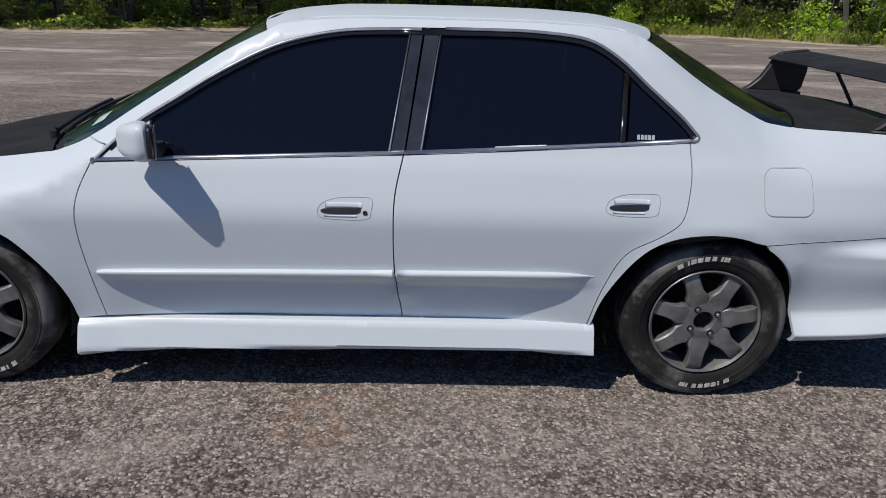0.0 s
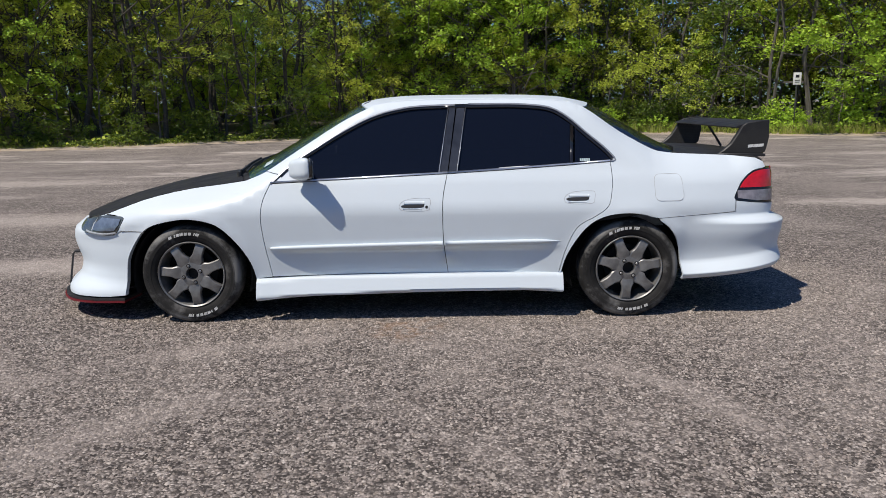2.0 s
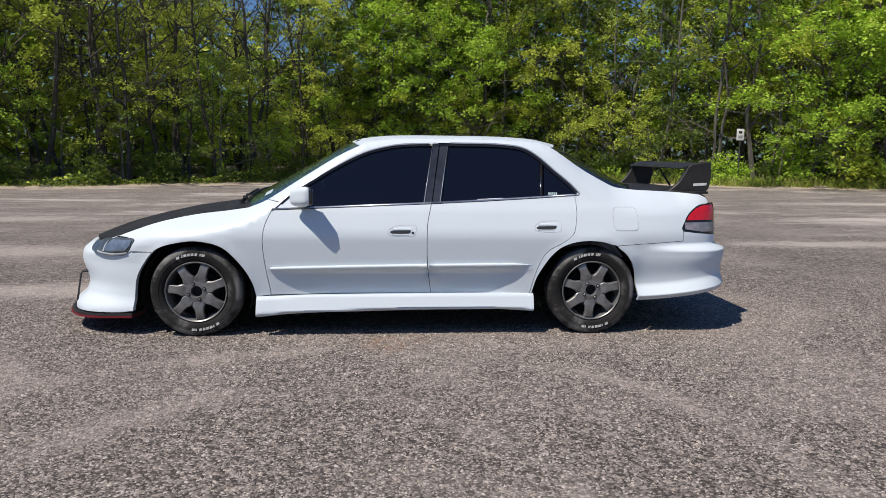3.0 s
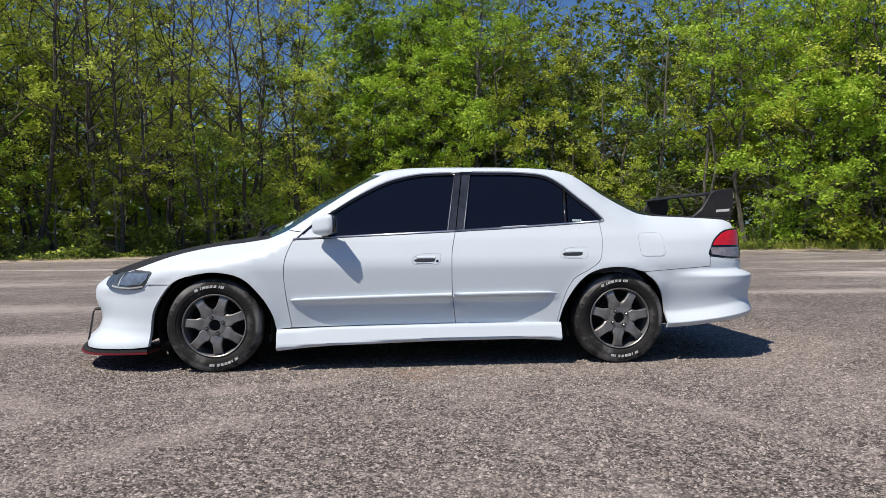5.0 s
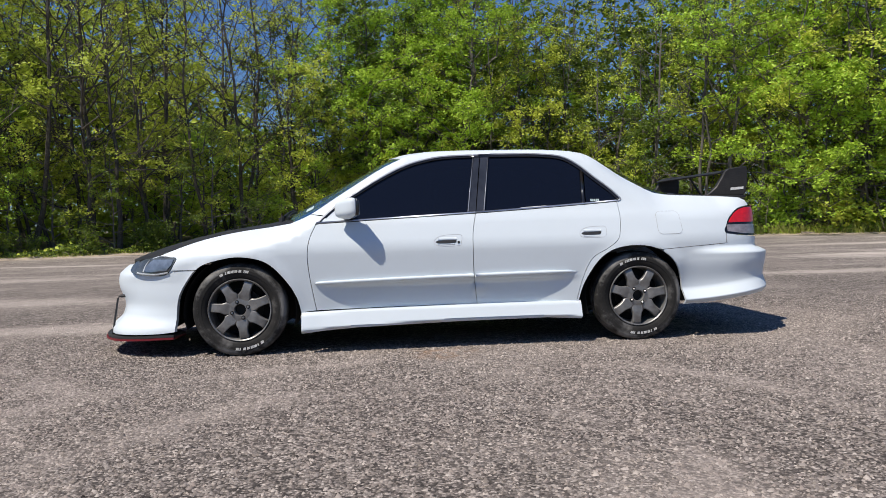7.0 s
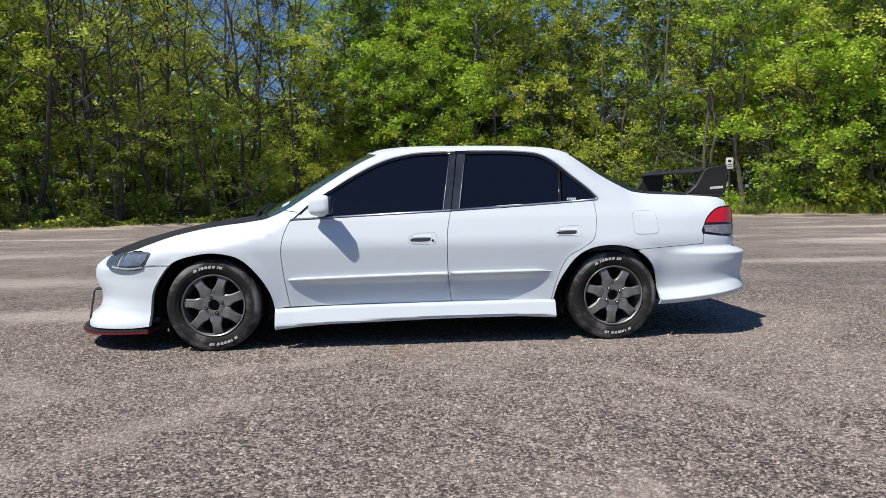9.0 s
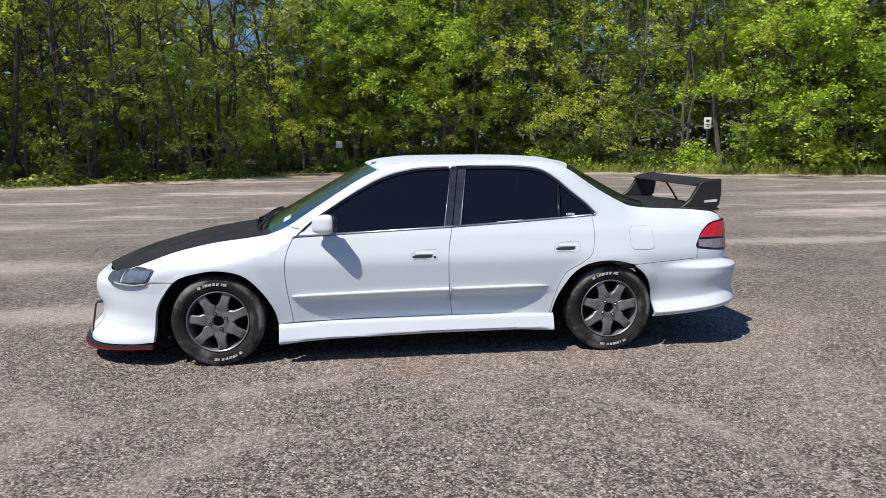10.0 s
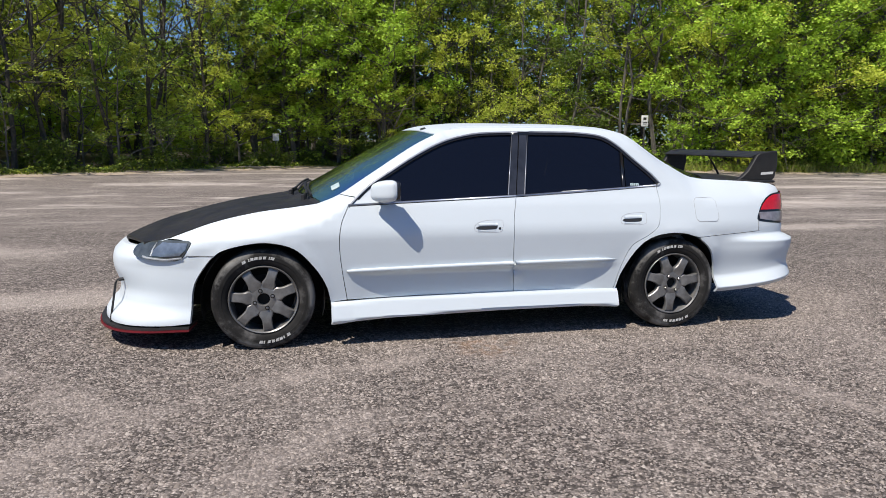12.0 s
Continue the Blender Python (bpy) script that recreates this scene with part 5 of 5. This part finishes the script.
ribbon("roof_seam", [(x, -0.93) for x in np.linspace(-0.15, 1.02, 20)], 0.010, lambda x, v, off=0.0: roofing(x, v, off), PAINT, car, proud=0.002)


# ---- the car: mirrors, splitter, wing ----
def lean_in(bm):
    """Turns a mirror's back towards the driver."""
    for v in bm.verts:
        v.co.x += 0.32 * (abs(v.co.y) - 0.94)


def build_mirror(side):
    bm = bmesh.new()
    bmesh.ops.create_uvsphere(bm, u_segments=32, v_segments=20, radius=1.0)
    for v in bm.verts:
        x, y, z = v.co
        k = (abs(x) ** 4.2 + abs(y) ** 4.2 + abs(z) ** 4.2) ** (1 / 4.2)
        x, y, z = x / k, y / k, z / k
        front = max(0.0, -x)
        z *= 1 - 0.22 * front
        y *= 1 - 0.12 * front
        sweep = 1 - 0.74 * (y + 1) / 2 if x < 0 else 1.0
        v.co = (x * 0.094 * sweep - 0.622 if x < 0 else x * 0.036 - 0.622, side * (0.938 + y * 0.078), 0.960 + z * 0.071 * (1 - 0.14 * (y + 1) / 2) + 0.010 * y)
    lean_in(bm)
    bmesh.ops.recalc_face_normals(bm, faces=bm.faces[:])
    shell = part("side_mirror", bm, PAINT, car, "white door mirror with black rim")
    bm = bmesh.new()
    bmesh.ops.create_uvsphere(bm, u_segments=28, v_segments=14, radius=1.0)
    for v in bm.verts:
        x, y, z = v.co
        k = (abs(x) ** 4 + abs(y) ** 4 + abs(z) ** 4) ** 0.25
        v.co = (x / k * 0.014 - 0.583, side * (0.940 + y / k * 0.069), 0.960 + z / k * 0.060 + 0.010 * y)
    lean_in(bm)
    bmesh.ops.recalc_face_normals(bm, faces=bm.faces[:])
    part("rim", bm, GLOSS, shell, "black mirror rim")
    bm = prism([(-0.5695, 0.910), (-0.5680, 0.910), (-0.5680, 1.010), (-0.5695, 1.010)], side * 0.885, side * 0.995)
    lean_in(bm)
    part("glass", bm, CHROME, shell, "mirror glass")
    bm = box_bm(-0.665, -0.585, min(side * 0.79, side * 0.88), max(side * 0.79, side * 0.88), 0.893, 0.940, 0.012)
    part("stalk", bm, BLACK, shell)


for s in (-1, 1):
    build_mirror(s)


def splitter_line(side, grow_by):
    """The bumper's foot line, moved outwards."""
    pts = []
    for k in range(31):
        u = -1.800 + (OUT_S[0] + 0.012 + 1.800) * k / 30
        out = grow_by * (0.10 + 0.90 * step01((-2.05 - u) / 0.45))
        pts.append(flank(side, front_bumper_inset)(u, 0.16, -out))
    return pts


def build_splitter():
    near, far = splitter_line(-1, 0.030), splitter_line(1, 0.030)
    ring = near + far[::-1]
    inner_pts = [(x * 0.90 if x < -2 else x, y * 0.75) for x, y, _ in ring]
    for name, z0, z1, mat, grow_ in (("splitter", 0.118, 0.134, BLACK, 1.0), ("splitter_edge", 0.104, 0.1165, REDTRIM, 1.004)):
        bm = bmesh.new()
        lift = lambda x: 0.022 * step01((x + 2.35) / 0.6)  # noqa: E731
        lo = [bm.verts.new((x * grow_ if x < -2 else x, y * grow_, z0 + lift(x))) for x, y, _ in ring]
        hi = [bm.verts.new((x * grow_ if x < -2 else x, y * grow_, z1 + lift(x))) for x, y, _ in ring]
        li = [bm.verts.new((x + 0.03, y, z0 + lift(x))) for x, y in inner_pts]
        hi2 = [bm.verts.new((x + 0.03, y, z1 + lift(x))) for x, y in inner_pts]
        for a, b in ((lo, hi), (hi, hi2), (li, lo)):
            for i in range(len(ring) - 1):
                bm.faces.new((a[i], a[i + 1], b[i + 1], b[i]))
        for end in (0, -1):
            bm.faces.new((lo[end], hi[end], hi2[end], li[end]))
        bmesh.ops.recalc_face_normals(bm, faces=bm.faces[:])
        top = part(name, bm, mat, car, "black front splitter" if mat is BLACK else "red edge under the splitter")
    for y in (-0.46, 0.46):
        rod = part("splitter_rod", tube_bm([(-2.190, y, 0.40), (-2.243, y * 1.01, 0.395), (-2.252, y * 1.02, 0.378), (-2.292, y * 1.05, 0.13)], 0.007, 8), BLACK, car, "thin black splitter stay")
        part("clamp", tube_bm([(-2.19, y, 0.40), (-2.235, y, 0.395)], 0.011, 8), BLACK, rod)


build_splitter()
wing = part("rear_wing", prism(spline([(2.060, 1.160), (2.09, 1.174), (2.14, 1.183), (2.20, 1.191), (2.262, 1.198), (2.266, 1.190), (2.20, 1.174), (2.12, 1.160), (2.075, 1.153)], 3, True), -0.605, 0.605), CARBON, car, "raised matt black rear wing")
for s in (-1, 1):
    leg = [(1.950, 0.998), (2.230, 0.992), (2.252, 1.012), (2.268, 1.10), (2.262, 1.206), (2.20, 1.200), (2.125, 1.190), (2.095, 1.172), (2.070, 1.125), (2.030, 1.060), (1.985, 1.020)]
    up = part("upright", prism(leg, s * 0.585, s * 0.625, 0.006), CARBON, wing, "broad black wing upright")
    part("foot", prism([(1.945, 0.984), (2.245, 0.976), (2.245, 0.994), (1.945, 1.001)], s * 0.57, s * 0.64, 0.004), BLACK, wing)
    for k in range(6):
        x0 = 2.135 + k * 0.0165
        part("marking", prism([(x0, 1.032 + 0.001 * k), (x0 + 0.0155, 1.034 + 0.001 * k), (x0 + 0.0165, 1.052 + 0.001 * k), (x0 + 0.001, 1.050 + 0.001 * k)], s * 0.6245, s * 0.6262), WHITE, wing, "white mark")
part("stay", tube_bm([(2.105, 0.0, 1.158), (2.165, 0.0, 1.07), (2.205, 0.0, 1.008)], 0.008, 8), BLACK, wing, "thin black stay")


# ---- the car: wheels ----
def build_wheel(spoke_at, nuts_at, marks_at):
    """One wheel with its tyre: the turn of its spokes and nuts, and where its sidewall marks sit, in degrees."""
    wheel = part("wheel", lathe([(0.197, 0.030), (0.204, 0.036), (0.2085, 0.030), (0.203, 0.018), (0.194, 0.0), (0.187, -0.05), (0.183, -0.14)], 72), ALLOY, car, "gunmetal seven-spoke alloy wheel with dusty tyre")
    prof = [(0.205, -0.10), (0.222, -0.135), (0.255, -0.152), (0.285, -0.148), (0.303, -0.128), (0.309, -0.10), (0.3095, -0.072), (0.302, -0.070), (0.302, -0.064), (0.3095, -0.062), (0.3095, -0.022), (0.302, -0.020), (0.302, -0.014),
            (0.309, -0.012), (0.307, 0.012), (0.300, 0.028), (0.288, 0.040), (0.274, 0.0447), (0.2705, 0.0445), (0.269, 0.047), (0.2465, 0.047), (0.245, 0.0445), (0.228, 0.041), (0.216, 0.034), (0.208, 0.022), (0.198, 0.005)]
    part("tyre", lathe(prof, 96), TYRE, wheel, "black tyre with worn white sidewall marks")
    part("brake_disc", lathe([(0.05, -0.075), (0.135, -0.075), (0.135, -0.085), (0.05, -0.085)], 48), STEEL, wheel)
    part("backing", disc(0.185, -0.11, 48), WELL, wheel)
    for k in range(7):
        a = 2 * math.pi * k / 7 - radians(spoke_at)
        prof2 = [(0.050, 0.030, 0.014), (0.084, 0.0405, 0.0195), (0.098, 0.0415, 0.022), (0.110, 0.0355, 0.0235), (0.124, 0.0305, 0.0245), (0.150, 0.0285, 0.0245), (0.182, 0.0300, 0.021), (0.1985, 0.0325, 0.013)]
        bm = bmesh.new()
        rows = []
        for r, hw, w in prof2:
            rows.append([bm.verts.new((r, -(w - 0.030), -hw)), bm.verts.new((r, -(w - 0.002), -hw)), bm.verts.new((r, -(w + 0.004), -hw * 0.82)), bm.verts.new((r, -(w + 0.004), hw * 0.82)), bm.verts.new((r, -(w - 0.002), hw)), bm.verts.new((r, -(w - 0.030), hw))])
        for r, q in zip(rows, rows[1:]):
            for i in range(5):
                bm.faces.new((r[i], r[i + 1], q[i + 1], q[i]))
        bm.faces.new(rows[0]), bm.faces.new(rows[-1][::-1])
        bmesh.ops.recalc_face_normals(bm, faces=bm.faces[:])
        bmesh.ops.rotate(bm, verts=bm.verts[:], cent=(0, 0, 0), matrix=Matrix.Rotation(a, 3, "Y"))
        part("spoke", bm, ALLOY, wheel)
    part("hub", lathe([(0.037, -0.024), (0.037, 0.018), (0.040, 0.022), (0.078, 0.021), (0.094, 0.015), (0.097, -0.02)], 48), ALLOY, wheel)
    # black disc inside the bore paints the darkness of an open hole
    part("hub_bore", disc(0.038, -0.02, 24), WELL, wheel, "black disc for the shade inside the hub bore")
    for k in range(4):
        a = math.pi / 2 * k + radians(nuts_at)
        c = Vector((0.0555 * math.cos(a), 0, 0.0555 * math.sin(a)))
        part("nut_seat", tube_bm([c + Vector((0, -0.010, 0)), c + Vector((0, -0.0225, 0))], 0.0135, 16), WELL, wheel)
        part("lug_nut", tube_bm([c + Vector((0, -0.015, 0)), c + Vector((0, -0.030, 0)), c + Vector((0, -0.033, 0))], [0.0085, 0.0085, 0.005], 6), NUT, wheel)
    # worn white sidewall print, as plain bars
    for mid in marks_at:
        for k in range(8):
            a0 = radians(mid + (3.5 - k) * 5.4 - 1.9)
            a1 = a0 + radians((4.9, 1.8, 4.2, 4.5, 4.0, 3.6, 1.8, 4.6)[k])
            bm = bmesh.new()
            low, high = 0.2492, 0.2662
            ring = [bm.verts.new((r * math.cos(a), -0.0476, r * math.sin(a))) for r, a in ((low, a0), (low, a1), (high, a1 - 0.012), (high, a0 - 0.012))]
            back = [bm.verts.new((v.co.x, -0.046, v.co.z)) for v in ring]
            bm.faces.new(ring)
            for i in range(4):
                bm.faces.new((ring[i], back[i], back[(i + 1) % 4], ring[(i + 1) % 4]))
            bmesh.ops.recalc_face_normals(bm, faces=bm.faces[:])
            part("sidewall_mark", bm, SIDEWALL, wheel, "worn white sidewall mark", smooth=False)
    return wheel


front_wheel = build_wheel(19.6, 20.0, (96.0, 284.0))
front_wheel.matrix_basis = pose(-1.3575, -0.80, 0.308)
rear_wheel = build_wheel(9.0, 32.0, (100.0, 276.0))
rear_wheel.matrix_basis = pose(1.3575, -0.80, 0.308)
copy_thing(front_wheel, pose(-1.3575, 0.80, 0.308, 0, 0, 180))
copy_thing(rear_wheel, pose(1.3575, 0.80, 0.308, 0, 0, 180))
